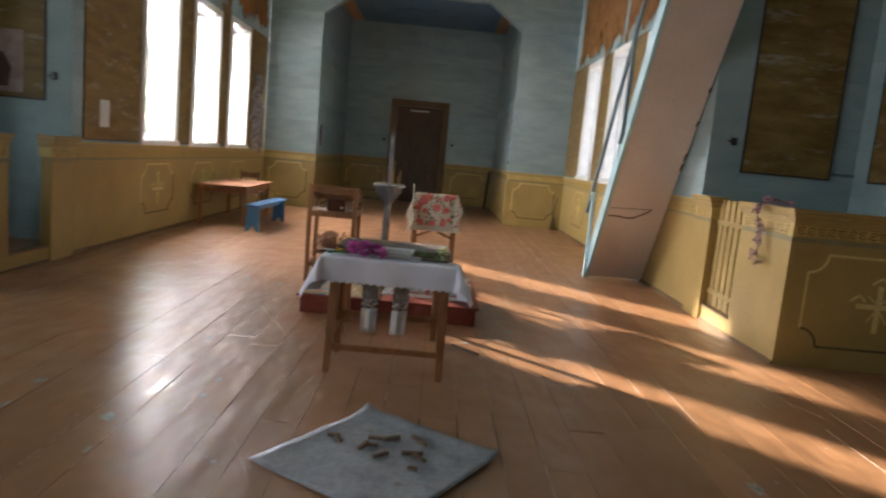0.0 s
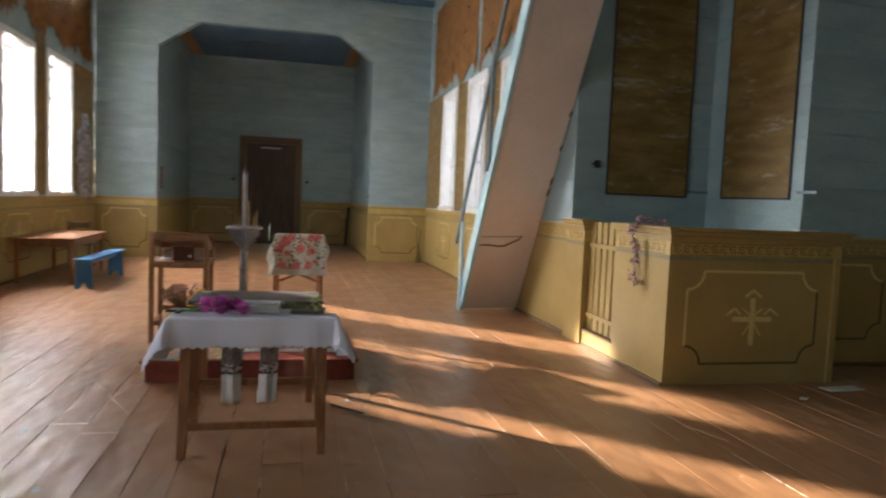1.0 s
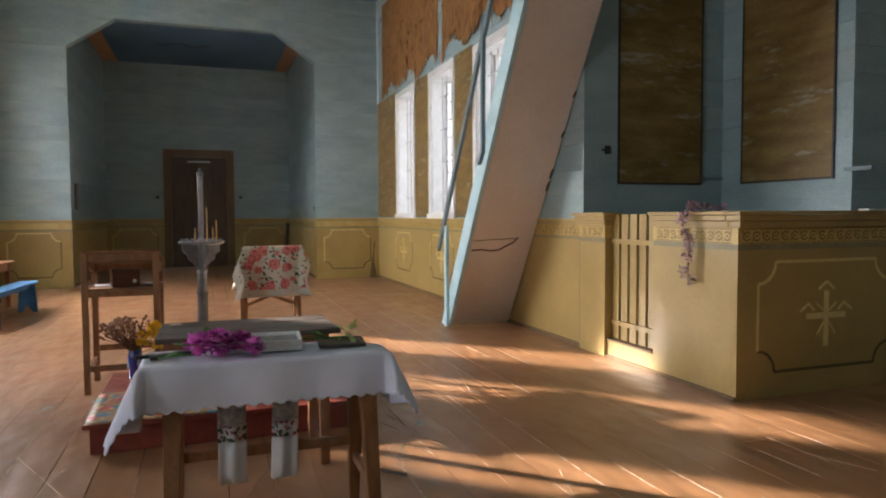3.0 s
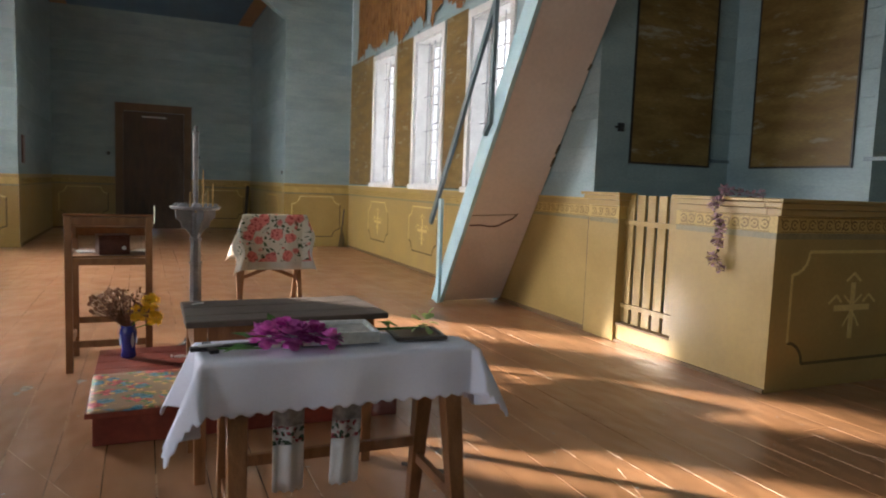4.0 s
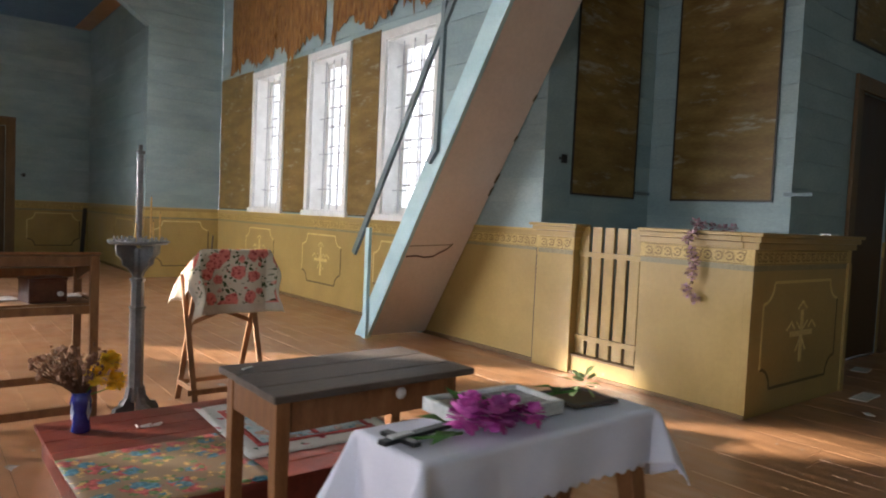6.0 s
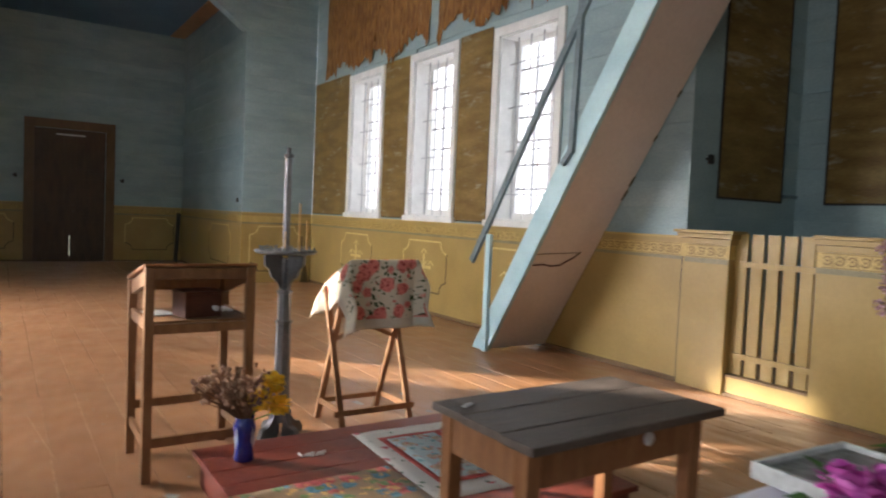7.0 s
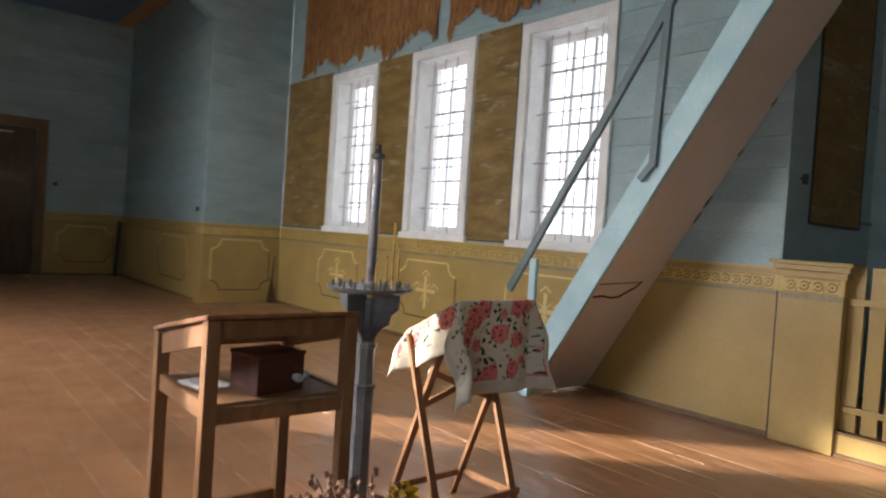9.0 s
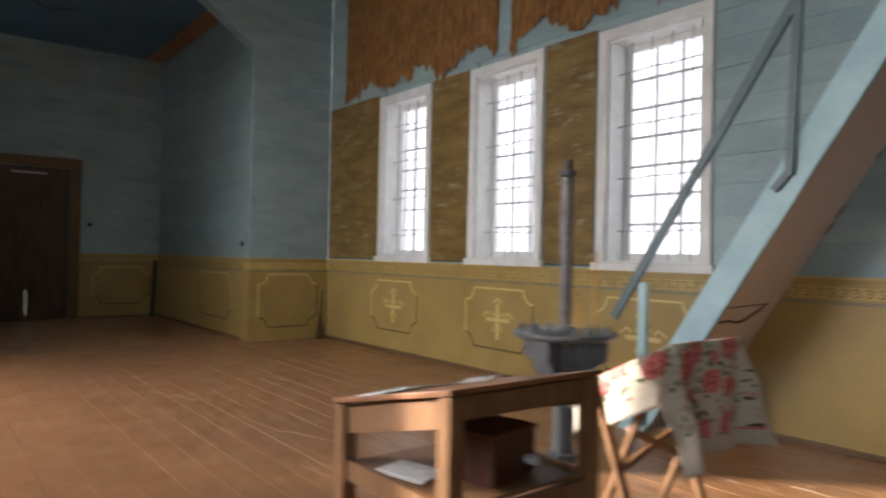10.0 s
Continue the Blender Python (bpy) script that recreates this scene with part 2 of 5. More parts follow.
STEEL_GREY = mat("grey_painted_metal", (0.14, 0.145, 0.15), (0.22, 0.225, 0.23), 0.42, 6, (1, 1, 1), 0.12, 50, stain=(0.42, 0.42, 0.42), stain_at=0.64, stain_scale=6)
STAIR_BLUE = mat("sky_blue_stair_paint", (0.36, 0.56, 0.62), (0.46, 0.66, 0.70), 0.5, 3, (1, 1, 1), 0.06, 40, grain=0.35, stain=(0.24, 0.33, 0.36), stain_at=0.66, stain_scale=5)
STAIR_UNDER = mat("pale_beige_stair_boarding", (0.66, 0.57, 0.51), (0.72, 0.63, 0.57), 0.55, 1.5, (1, 1, 1), 0.03, 25, grain=0.3, stain=(0.34, 0.25, 0.21), stain_at=0.68, stain_scale=2)
RAIL_BLUE = mat("grey_blue_rail_paint", (0.12, 0.17, 0.19), (0.18, 0.24, 0.26), 0.5, 4)
WHITE = mat("white_window_paint", (0.68, 0.68, 0.66), (0.78, 0.78, 0.76), 0.5, 5, (1, 1, 1), 0.04, 40, grain=0.3, stain=(0.5, 0.47, 0.42), stain_at=0.66, stain_scale=5)
IRON = mat("dark_iron", (0.07, 0.07, 0.075), (0.13, 0.13, 0.135), 0.6, 20)
# iron rods coloured pale to stand in for window glare washing over them
GRATE = mat("glare_paled_grate", (0.36, 0.36, 0.38), (0.46, 0.46, 0.48), 0.6, 20)
LINEN = mat("white_linen", (0.80, 0.78, 0.88), (0.86, 0.84, 0.93), 0.85, 6, (1, 1, 1), 0.02, 120, spec=0.15, grain=0.15)
TOWEL = mat("white_cotton_towel", (0.66, 0.64, 0.61), (0.74, 0.72, 0.69), 0.9, 8, (1, 1, 1), 0.03, 150, spec=0.1, grain=0.2)
EMBROIDERY = spotted("floral_embroidery", (0.55, 0.53, 0.5), ((30, 0.36, (0.02, 0.045, 0.02)), (38, 0.3, (0.22, 0.02, 0.03))), 0.9, "Object")
GREY_BAND = mat("grey_woven_band", (0.32, 0.30, 0.29), (0.42, 0.40, 0.38), 0.9, 40)
BENCH_BLUE = mat("bright_blue_bench_paint", (0.035, 0.13, 0.27), (0.055, 0.19, 0.36), 0.35, 5, (1, 1, 1), 0.12, 40, stain=(0.03, 0.07, 0.12), stain_at=0.66, stain_scale=6)
PAPER = mat("white_paper", (0.66, 0.66, 0.63), (0.74, 0.74, 0.72), 0.8, 10, bump=0.02)
PAPER_GREY = mat("grey_printed_paper", (0.30, 0.29, 0.28), (0.55, 0.53, 0.5), 0.8, 30, bump=0.02)
TIN = mat("dusty_galvanised_sheet", (0.26, 0.27, 0.29), (0.38, 0.39, 0.41), 0.5, 4, (1, 1, 1), 0.2, 30, metal=0.25, stain=(0.22, 0.18, 0.14), stain_at=0.6, stain_scale=5)
RUST = mat("brown_rubbish", (0.10, 0.06, 0.035), (0.22, 0.15, 0.09), 0.9, 20)
MAGENTA = mat("magenta_silk_petals", (0.52, 0.05, 0.36), (0.80, 0.24, 0.62), 0.7, 30, spec=0.2, vary=0.2)
YELLOW = mat("yellow_silk_petals", (0.86, 0.50, 0.02), (0.95, 0.70, 0.08), 0.7, 30, spec=0.2, vary=0.15)
LEAF = mat("green_leaf", (0.05, 0.14, 0.035), (0.14, 0.30, 0.07), 0.6, 30, spec=0.3)
PALE_GREEN = mat("pale_green_petals", (0.42, 0.62, 0.20), (0.60, 0.76, 0.38), 0.6, 30)
DRIED = mat("dried_brown_seed_heads", (0.15, 0.08, 0.05), (0.28, 0.165, 0.105), 0.9, 30, vary=0.2)
PINK_DRY = mat("faded_pink_petals", (0.30, 0.16, 0.21), (0.52, 0.35, 0.41), 0.8, 30, vary=0.2)
COBALT = mat("cobalt_blue_glass", (0.008, 0.014, 0.16), (0.015, 0.03, 0.26), 0.12, 6, bump=0.0, spec=0.8)
VASE_PALE = mat("pale_blue_glaze", (0.30, 0.38, 0.55), (0.45, 0.52, 0.66), 0.15, 10, bump=0.0, spec=0.7)
WAX = mat("yellow_beeswax", (0.50, 0.28, 0.06), (0.62, 0.38, 0.12), 0.5, 20, bump=0.05)
ORANGE = mat("orange_border_paint", (0.40, 0.20, 0.09), (0.48, 0.26, 0.13), 0.6, 3)
CREAM_PANE = mat("dim_white_metal", (0.6, 0.6, 0.6), (0.7, 0.7, 0.7), 0.35, 10, bump=0.05)
TUBE = mat("brushed_grey_tube", (0.20, 0.19, 0.20), (0.27, 0.26, 0.27), 0.32, 10, bump=0.05, metal=0.3)
# white glazing bars toned grey, their backlit look put into the colour
SASH = mat("backlit_sash_paint", (0.58, 0.58, 0.6), (0.66, 0.66, 0.68), 0.6, 8)
BLACK = mat("black_plastic", (0.012, 0.012, 0.013), (0.025, 0.025, 0.027), 0.35, 20, bump=0.02)
GLASS = glass_mat()
ROSE_CLOTH = rose_print()
CREAM_HEM = mat("cream_shawl_hem", (0.60, 0.53, 0.42), (0.68, 0.60, 0.49), 0.85, 12, bump=0.02, spec=0.15, grain=0.3)
OILCLOTH = spotted("flowered_oilcloth", (0.34, 0.23, 0.14), ((6, 0.34, (0.40, 0.06, 0.06)), (7.5, 0.30, (0.05, 0.17, 0.24)), (12, 0.26, (0.10, 0.17, 0.05)), (15, 0.24, (0.5, 0.30, 0.10))), 0.4)
RUG_BLUE = spotted("pale_blue_rug_field", (0.38, 0.46, 0.48), ((9, 0.3, (0.30, 0.22, 0.16)), (14, 0.22, (0.10, 0.2, 0.22)), (20, 0.2, (0.34, 0.08, 0.06))))
RUG_WHITE = spotted("white_flowered_rug_border", (0.60, 0.58, 0.54), ((9, 0.16, (0.32, 0.04, 0.06)), (14, 0.15, (0.04, 0.09, 0.05))))
RUG_RED = mat("red_rug_stripe", (0.36, 0.05, 0.045), (0.46, 0.09, 0.07), 0.85, 12)
FLORAL_SHEET = mat("grey_floral_paper", (0.16, 0.14, 0.15), (0.50, 0.48, 0.47), 0.8, 9, (1, 1, 1), 0.1, 30)
SCROLL = mat("faded_scroll_paint", (0.17, 0.105, 0.028), (0.24, 0.155, 0.045), 0.5, 7, (1, 1, 1), 0.05, 60)
OLIVE_BAND = mat("grey_olive_band_paint", (0.21, 0.185, 0.095), (0.27, 0.235, 0.125), 0.45, 4, (1, 1, 1), 0.05, 40)
FADED_PRINT = mat("faded_pink_print", (0.30, 0.20, 0.19), (0.42, 0.33, 0.31), 0.7, 6)


def glow(name, colour, strength):
    """Plain haze-white sky for a backdrop far outside the windows."""
    m = bpy.data.materials.new(name)
    m.use_nodes = True
    t = m.node_tree
    t.nodes.remove(t.nodes["Principled BSDF"])
    e = t.nodes.new("ShaderNodeEmission")
    e.inputs["Color"].default_value, e.inputs["Strength"].default_value = (*colour, 1), strength
    t.links.new(e.outputs[0], t.nodes["Material Output"].inputs["Surface"])
    return m


HAZE = glow("hazy_white_sky", (0.97, 0.97, 1.0), 0.9)


# ---- mesh helpers ----
def box(bm, x0, x1, y0, y1, z0, z1):
    v = [bm.verts.new(c) for c in ((x0, y0, z0), (x1, y0, z0), (x1, y1, z0), (x0, y1, z0), (x0, y0, z1), (x1, y0, z1), (x1, y1, z1), (x0, y1, z1))]
    for f in ((3, 2, 1, 0), (4, 5, 6, 7), (0, 1, 5, 4), (1, 2, 6, 5), (2, 3, 7, 6), (3, 0, 4, 7)):
        bm.faces.new([v[i] for i in f])
    return v


def beam(bm, a, b, w, h, up=(0, 0, 1)):
    """A bar of w by h from a to b."""
    a, b, up = Vector(a), Vector(b), Vector(up)
    d = (b - a).normalized()
    s = d.cross(up).normalized() * (w / 2)
    u = s.cross(d).normalized() * (h / 2)
    v = [bm.verts.new(p + i * s + j * u) for p in (a, b) for i, j in ((-1, -1), (1, -1), (1, 1), (-1, 1))]
    for f in ((0, 1, 2, 3), (7, 6, 5, 4), (0, 4, 5, 1), (1, 5, 6, 2), (2, 6, 7, 3), (3, 7, 4, 0)):
        bm.faces.new([v[i] for i in f])


def turned(bm, profile, sides=12, at=(0, 0, 0), twist=0.0):
    """A turned or many-sided column from (radius, height) pairs."""
    rings = []
    for r, z in profile:
        rings.append([bm.verts.new((at[0] + r * math.cos(2 * math.pi * (i + twist) / sides), at[1] + r * math.sin(2 * math.pi * (i + twist) / sides), at[2] + z)) for i in range(sides)])
    for p, q in zip(rings, rings[1:]):
        for i in range(sides):
            bm.faces.new((p[i], p[(i + 1) % sides], q[(i + 1) % sides], q[i]))
    bm.faces.new(rings[0][::-1])
    bm.faces.new(rings[-1])


def prism(bm, pts, put):
    """A flat outline made solid; put maps (u, z, depth) to a place; depth 0 and 1 are its two faces."""
    lo = [bm.verts.new(put(u, z, 0)) for u, z in pts]
    hi = [bm.verts.new(put(u, z, 1)) for u, z in pts]
    n = len(pts)
    bm.faces.new(lo)
    bm.faces.new(hi[::-1])
    for i in range(n):
        bm.faces.new((lo[i], hi[i], hi[(i + 1) % n], lo[(i + 1) % n]))


def mesh_of(bm, name, material, bevel=0.0, smooth=False):
    if bevel:
        bmesh.ops.bevel(bm, geom=list(bm.edges), offset=bevel, segments=2, affect='EDGES', profile=0.6, clamp_overlap=True)
    bmesh.ops.recalc_face_normals(bm, faces=list(bm.faces))
    me = bpy.data.meshes.new(name)
    bm.to_mesh(me)
    bm.free()
    me.materials.append(material)
    if smooth:
        me.shade_smooth()
    return me


def part(name, bm, material, parent=None, label="", bevel=0.0, smooth=False):
    ob = new(name, mesh_of(bm, name, material, bevel, smooth))
    if parent is not None:
        ob.parent = parent
    if label:
        tagged(ob, label)
    return ob


def thing(name, m, label, category, group="", kind=""):
    ob = new(name)
    ob.empty_display_size = 0.1
    ob.matrix_world = m if isinstance(m, Matrix) else pose(*m)
    return tagged(ob, label, category, group, kind)


def B(*boxes):
    bm = bmesh.new()
    for b in boxes:
        box(bm, *b)
    return bm


def BM(*beams):
    bm = bmesh.new()
    for b in beams:
        beam(bm, *b)
    return bm


# ---- the setting: walls of painted boards over an ochre wainscot ----
XL, XR, YP, YF, YD, TOP = -4.45, 3.27, 8.30, 17.41, 22.69, 6.5
LEDGE = 1.39


def plane_of(axis, pos, n):
    """Maps (u, z, d) on a wall to a place: d metres out from its face into the room."""
    if axis == "x":
        return lambda u, z, d: (pos + n * d, u, z)
    return lambda u, z, d: (u, pos + n * d, z)


def slab(bm, put, u0, u1, z0, z1, d0, d1):
    prism(bm, ((u0, z0), (u1, z0), (u1, z1), (u0, z1)), lambda u, z, k: put(u, z, d1 if k else d0))


def minus(u0, u1, holes):
    """What holes leave of the stretch from u0 to u1."""
    out, at = [], u0
    for a, b in sorted(holes):
        if a > at:
            out.append((at, min(a, u1)))
        at = max(at, b)
    if at < u1:
        out.append((at, u1))
    return [(a, b) for a, b in out if b - a > 0.02]


def wall(name, axis, pos, n, u0, u1, z0, z1, holes=(), thick=0.42, paint=None, label="blue-painted board wall over an ochre wainscot", wainscot=True, boards=True, core_from=None):
    """holes: (u0, u1, z0, z1). A wall's core, its painted boards, its wainscot, frieze and ledge."""
    put = plane_of(axis, pos, n)
    cuts = sorted({u0, u1, *[min(max(h[0], u0), u1) for h in holes], *[min(max(h[1], u0), u1) for h in holes]})
    if core_from is not None:
        cuts[0] = core_from
    bm = bmesh.new()
    for a, b in zip(cuts, cuts[1:]):
        mid = (a + b) / 2
        for c, d in minus(z0, z1, [(h[2], h[3]) for h in holes if h[0] < mid < h[1]]):
            slab(bm, put, a, b, c, d, -thick, -0.022)
    core = part(name, bm, paint or BLUE)
    tagged(core, label, "wall", kind="structure")
    low = LEDGE if wainscot else z0
    if boards:
        k, z = 0, low
        while z < z1 - 0.02:
            h = (0.27, 0.25, 0.29, 0.26)[k % 4]
            e = min(z + h, z1)
            for a, b in minus(u0, u1, [(hh[0], hh[1]) for hh in holes if hh[2] < e - 0.02 and hh[3] > z + 0.02]):
                bm = bmesh.new()
                slab(bm, put, a, b, z + 0.002, e - 0.002, -0.022, -0.002 + 0.002 * (k % 2))
                part("board", bm, paint or BLUE, core)
            z, k = e, k + 1
    if wainscot:
        for nm, za, zb, da, db, mt in (("wainscot_panelling", z0 + 0.001, 1.165, -0.022, 0, OCHRE_WALL), ("olive_band", 1.165, 1.2, -0.022, 0.001, OLIVE_BAND), ("frieze", 1.2, 1.325, -0.022, 0.006, GOLD), ("ledge", 1.325, LEDGE - 0.02, -0.022, 0.022, OCHRE_WALL), ("ledge_cap", LEDGE - 0.02, LEDGE, -0.022, 0.035, GOLD), ("skirting", z0 + 0.001, 0.045, 0.0005, 0.022, CASING_BROWN)):
            bm = bmesh.new()
            for a, b in minus(u0, u1, [(h[0], h[1]) for h in holes if h[2] < 1.0]):
                slab(bm, put, a, b, za, zb, da, db)
            part(nm, bm, mt, core)
        bm = bmesh.new()
        for a, b in minus(u0, u1, [(h[0], h[1]) for h in holes if h[2] < 1.0]):
            scrolls(bm, put, a + 0.04, b - 0.04)
        tagged(part("stencilled_scrolls", bm, SCROLL, core), kind="stuff")
    return core, put


def scrolls(bm, put, a, b):
    """The frieze's stencilled scroll: C-shaped curls turned up and down in turn, tied by stems, with leaves between."""
    n = max(1, int((b - a) / 0.092))
    w = (b - a) / n

    def stroke(pts, h):
        for (ua, za), (ub, zb) in zip(pts, pts[1:]):
            ln = max(1e-6, math.hypot(ub - ua, zb - za))
            pu, pz = -(zb - za) / ln * h, (ub - ua) / ln * h
            prism(bm, ((ua - pu, za - pz), (ub - pu, zb - pz), (ub + pu, zb + pz), (ua + pu, za + pz)), lambda x, z, d: put(x, z, 0.0075 if d else 0.0062))
    for i in range(n):
        c, s = a + (i + 0.5) * w, (1 if i % 2 else -1)
        stroke([(c + 0.034 * math.cos(q * 0.75 + 0.4), 1.262 + s * 0.034 * math.sin(q * 0.75 + 0.4)) for q in range(8)], 0.006)
        stroke([(c - 0.034, 1.262 - s * 0.012), (c - 0.5 * w, 1.262 - s * 0.045)], 0.004)
        prism(bm, [(c + 0.013 * math.cos(q * math.pi / 3), 1.262 + 0.011 * math.sin(q * math.pi / 3)) for q in range(6)], lambda x, z, d: put(x, z, 0.0075 if d else 0.0062))
    for z in (1.208, 1.316):
        stroke([(a, z), (b, z)], 0.003)


def painted_panel(parent, put, u0, u1, z0, z1, cross=True, flip=False):
    """A painted sham panel with notched corners, pale above and on one side, dark below and on the other, and a cross in it."""
    r = min(0.17, 0.2 * (u1 - u0))
    w = 0.012

    def arc(cu, cz, a0, a1):
        return [(cu + r * math.cos(a0 + (a1 - a0) * k / 5), cz + r * math.sin(a0 + (a1 - a0) * k / 5)) for k in range(6)]
    pi = math.pi
    tl, tr = arc(u0, z1, -pi / 2, 0), arc(u1, z1, -pi, -pi / 2)
    br, bl = arc(u1, z0, pi / 2, pi), arc(u0, z0, 0, pi / 2)
    pale = [(u0, z0 + r)] + tl + tr
    dark = tr[-1:] + br + bl
    if flip:
        pale, dark = tl + tr + [(u1, z0 + r)], br + bl + [(u0, z1 - r)]
    for nm, line, mt in (("painted_highlight", pale, GOLD_LINE), ("painted_shadow_line", dark, DARK_LINE)):
        bm = bmesh.new()
        for (a, za), (b, zb) in zip(line, line[1:]):
            du, dz = b - a, zb - za
            ln = math.hypot(du, dz)
            if ln < 1e-6:
                continue
            pu, pz = -dz / ln * w, du / ln * w
            prism(bm, ((a - pu, za - pz), (b - pu, zb - pz), (b + pu, zb + pz), (a + pu, za + pz)), lambda u, z, d: put(u, z, 0.0025 if d else 0.0004))
        part(nm, bm, mt, parent)
    if cross:
        cu, cz, s = (u0 + u1) / 2, (z0 + z1) / 2, 0.26 * min(1, (u1 - u0) / 1.0)
        bm = bmesh.new()

        lift = [0.0022]

        def bar(a, za, b, zb, ww):
            lift[0] += 0.00025
            top = lift[0]
            ln = math.hypot(b - a, zb - za)
            pu, pz = -(zb - za) / ln * ww, (b - a) / ln * ww
            prism(bm, ((a - pu, za - pz), (b - pu, zb - pz), (b + pu, zb + pz), (a + pu, za + pz)), lambda u, z, d: put(u, z, top if d else 0.0004))
        bar(cu, cz - s, cu, cz + 0.72 * s, 0.026)
        bar(cu - 0.8 * s, cz - 0.05 * s, cu + 0.8 * s, cz - 0.05 * s, 0.024)
        for k in (-1, 1):
            bar(cu, cz + s, cu + k * 0.32 * s, cz + 0.76 * s, 0.010)
            bar(cu + k * 0.72 * s, cz + 0.34 * s, cu + k * 1.05 * s, cz + 0.10 * s, 0.010)
            bar(cu + k * 0.72 * s, cz + 0.34 * s, cu + k * 0.48 * s, cz + 0.12 * s, 0.010)
            bar(cu + k * 0.1 * s, cz + 0.1 * s, cu + k * 0.4 * s, cz + 0.34 * s, 0.007)
            bar(cu + k * 0.1 * s, cz - 0.25 * s, cu + k * 0.36 * s, cz - 0.62 * s, 0.007)
        part("painted_cross", bm, GOLD_LINE, parent)


def shared(name, me, parent, m=None):
    ob = new(name, me)
    ob.parent = parent
    if m is not None:
        ob.matrix_basis = m
    return ob


# window openings: centre, sill, head, half width
RIGHT_WINDOWS = [(15.07, 1.47, 3.85, 0.555), (12.87, 1.47, 3.85, 0.55), (10.73, 1.46, 3.82, 0.55)]
LEFT_WINDOWS = [(10.86, 1.47, 3.90, 0.58), (12.93, 1.47, 3.90, 0.62), (14.98, 1.47, 3.95, 0.62)]
wall_east, put_e = wall("wall_east", "x", XR, -1, YP, YF, 0, TOP, [(c - w, c + w, a, b) for c, a, b, w in RIGHT_WINDOWS])
wall_west, put_w = wall("wall_west", "x", XL, 1, YP, YF, 0, TOP, [(c - w, c + w, a, b) for c, a, b, w in LEFT_WINDOWS], thick=0.36)


def window(name, x, n, c, z0, z1, hw, cols, rows):
    """A deep window: casing, reveal, sash with glazing bars, panes, and an iron grate inside."""
    win = new(name)
    tagged(win, "tall white-painted window with small panes behind an iron grate", "window", kind="structure")
    put = plane_of("x", x, n)
    cw = 0.115
    for nm, a, b, za, zb in (("casing_side", c - hw - cw, c - hw, z0, z1 + cw), ("casing_side", c + hw, c + hw + cw, z0, z1 + cw), ("casing_head", c - hw, c + hw, z1, z1 + cw)):
        bm = bmesh.new()
        slab(bm, put, a, b, za, zb, 0.001, 0.035)
        part(nm, bm, WHITE, win, bevel=0.006)
    bm = bmesh.new()
    slab(bm, put, c - hw - 0.16, c + hw + 0.16, z0 - 0.085, z0 - 0.002, 0.001, 0.06)
    part("window_sill", bm, WHITE, win, bevel=0.012)
    for nm, a, b, za, zb in (("reveal_side", c - hw, c - hw + 0.02, z0, z1), ("reveal_side", c + hw - 0.02, c + hw, z0, z1), ("reveal_head", c - hw + 0.02, c + hw - 0.02, z1 - 0.02, z1), ("reveal_sill", c - hw + 0.02, c + hw - 0.02, z0, z0 + 0.02)):
        bm = bmesh.new()
        slab(bm, put, a, b, za, zb, -0.40, 0.0005)
        part(nm, bm, WHITE, win)
    # sash
    a, b, za, zb = c - hw + 0.02, c + hw - 0.02, z0 + 0.02, z1 - 0.02
    bm = bmesh.new()
    for u0, u1, q0, q1 in ((a, a + 0.07, za, zb), (b - 0.07, b, za, zb), (a + 0.07, b - 0.07, za, za + 0.08), (a + 0.07, b - 0.07, zb - 0.07, zb)):
        slab(bm, put, u0, u1, q0, q1, -0.33, -0.27)
    frame_ob = part("sash_frame", bm, WHITE, win)
    for i in range(1, cols):
        u = a + 0.07 + (b - a - 0.14) * i / cols
        bm = bmesh.new()
        slab(bm, put, u - 0.014, u + 0.014, za + 0.08, zb - 0.07, -0.318, -0.282)
        part("glazing_bar", bm, SASH, frame_ob)
    for j in range(1, rows):
        z = za + 0.08 + (zb - za - 0.15) * j / rows
        bm = bmesh.new()
        slab(bm, put, a + 0.07, b - 0.07, z - 0.014, z + 0.014, -0.316, -0.284)
        part("glazing_bar", bm, SASH, frame_ob)
    for i in range(cols):
        for j in range(rows):
            u0 = a + 0.07 + (b - a - 0.14) * i / cols
            u1 = a + 0.07 + (b - a - 0.14) * (i + 1) / cols
            q0 = za + 0.08 + (zb - za - 0.15) * j / rows
            q1 = za + 0.08 + (zb - za - 0.15) * (j + 1) / rows
            bm = bmesh.new()
            slab(bm, put, u0 + 0.002, u1 - 0.002, q0 + 0.002, q1 - 0.002, -0.302, -0.299)
            p = part("window_pane", bm, GLASS, frame_ob)
            p.visible_shadow = False
    # grate of slightly bent rods
    rng = random.Random(int(c * 100))
    grate = new("iron_grate")
    grate.parent = win
    for i in range(4):
        u = a + (b - a) * (i + 0.7) / 4.4
        bm = bmesh.new()
        pts = [(u + rng.uniform(-0.008, 0.008), za + (zb - za) * k / 6) for k in range(7)]
        for (ua, q0), (ub, q1) in zip(pts, pts[1:]):
            beam(bm, put(ua, q0, -0.14), put(ub, q1, -0.14), 0.013, 0.013, (0, 1, 0))
        part("bar", bm, GRATE, grate)
    for k in range(4):
        z = za + (zb - za) * (k + 0.55) / 4.1
        bm = bmesh.new()
        pts = [(a + (b - a) * q / 5, z + rng.uniform(-0.012, 0.012)) for q in range(6)]
        for (ua, q0), (ub, q1) in zip(pts, pts[1:]):
            beam(bm, put(ua, q0, -0.155), put(ub, q1, -0.155), 0.012, 0.012)
        part("bar", bm, GRATE, grate)
    return win


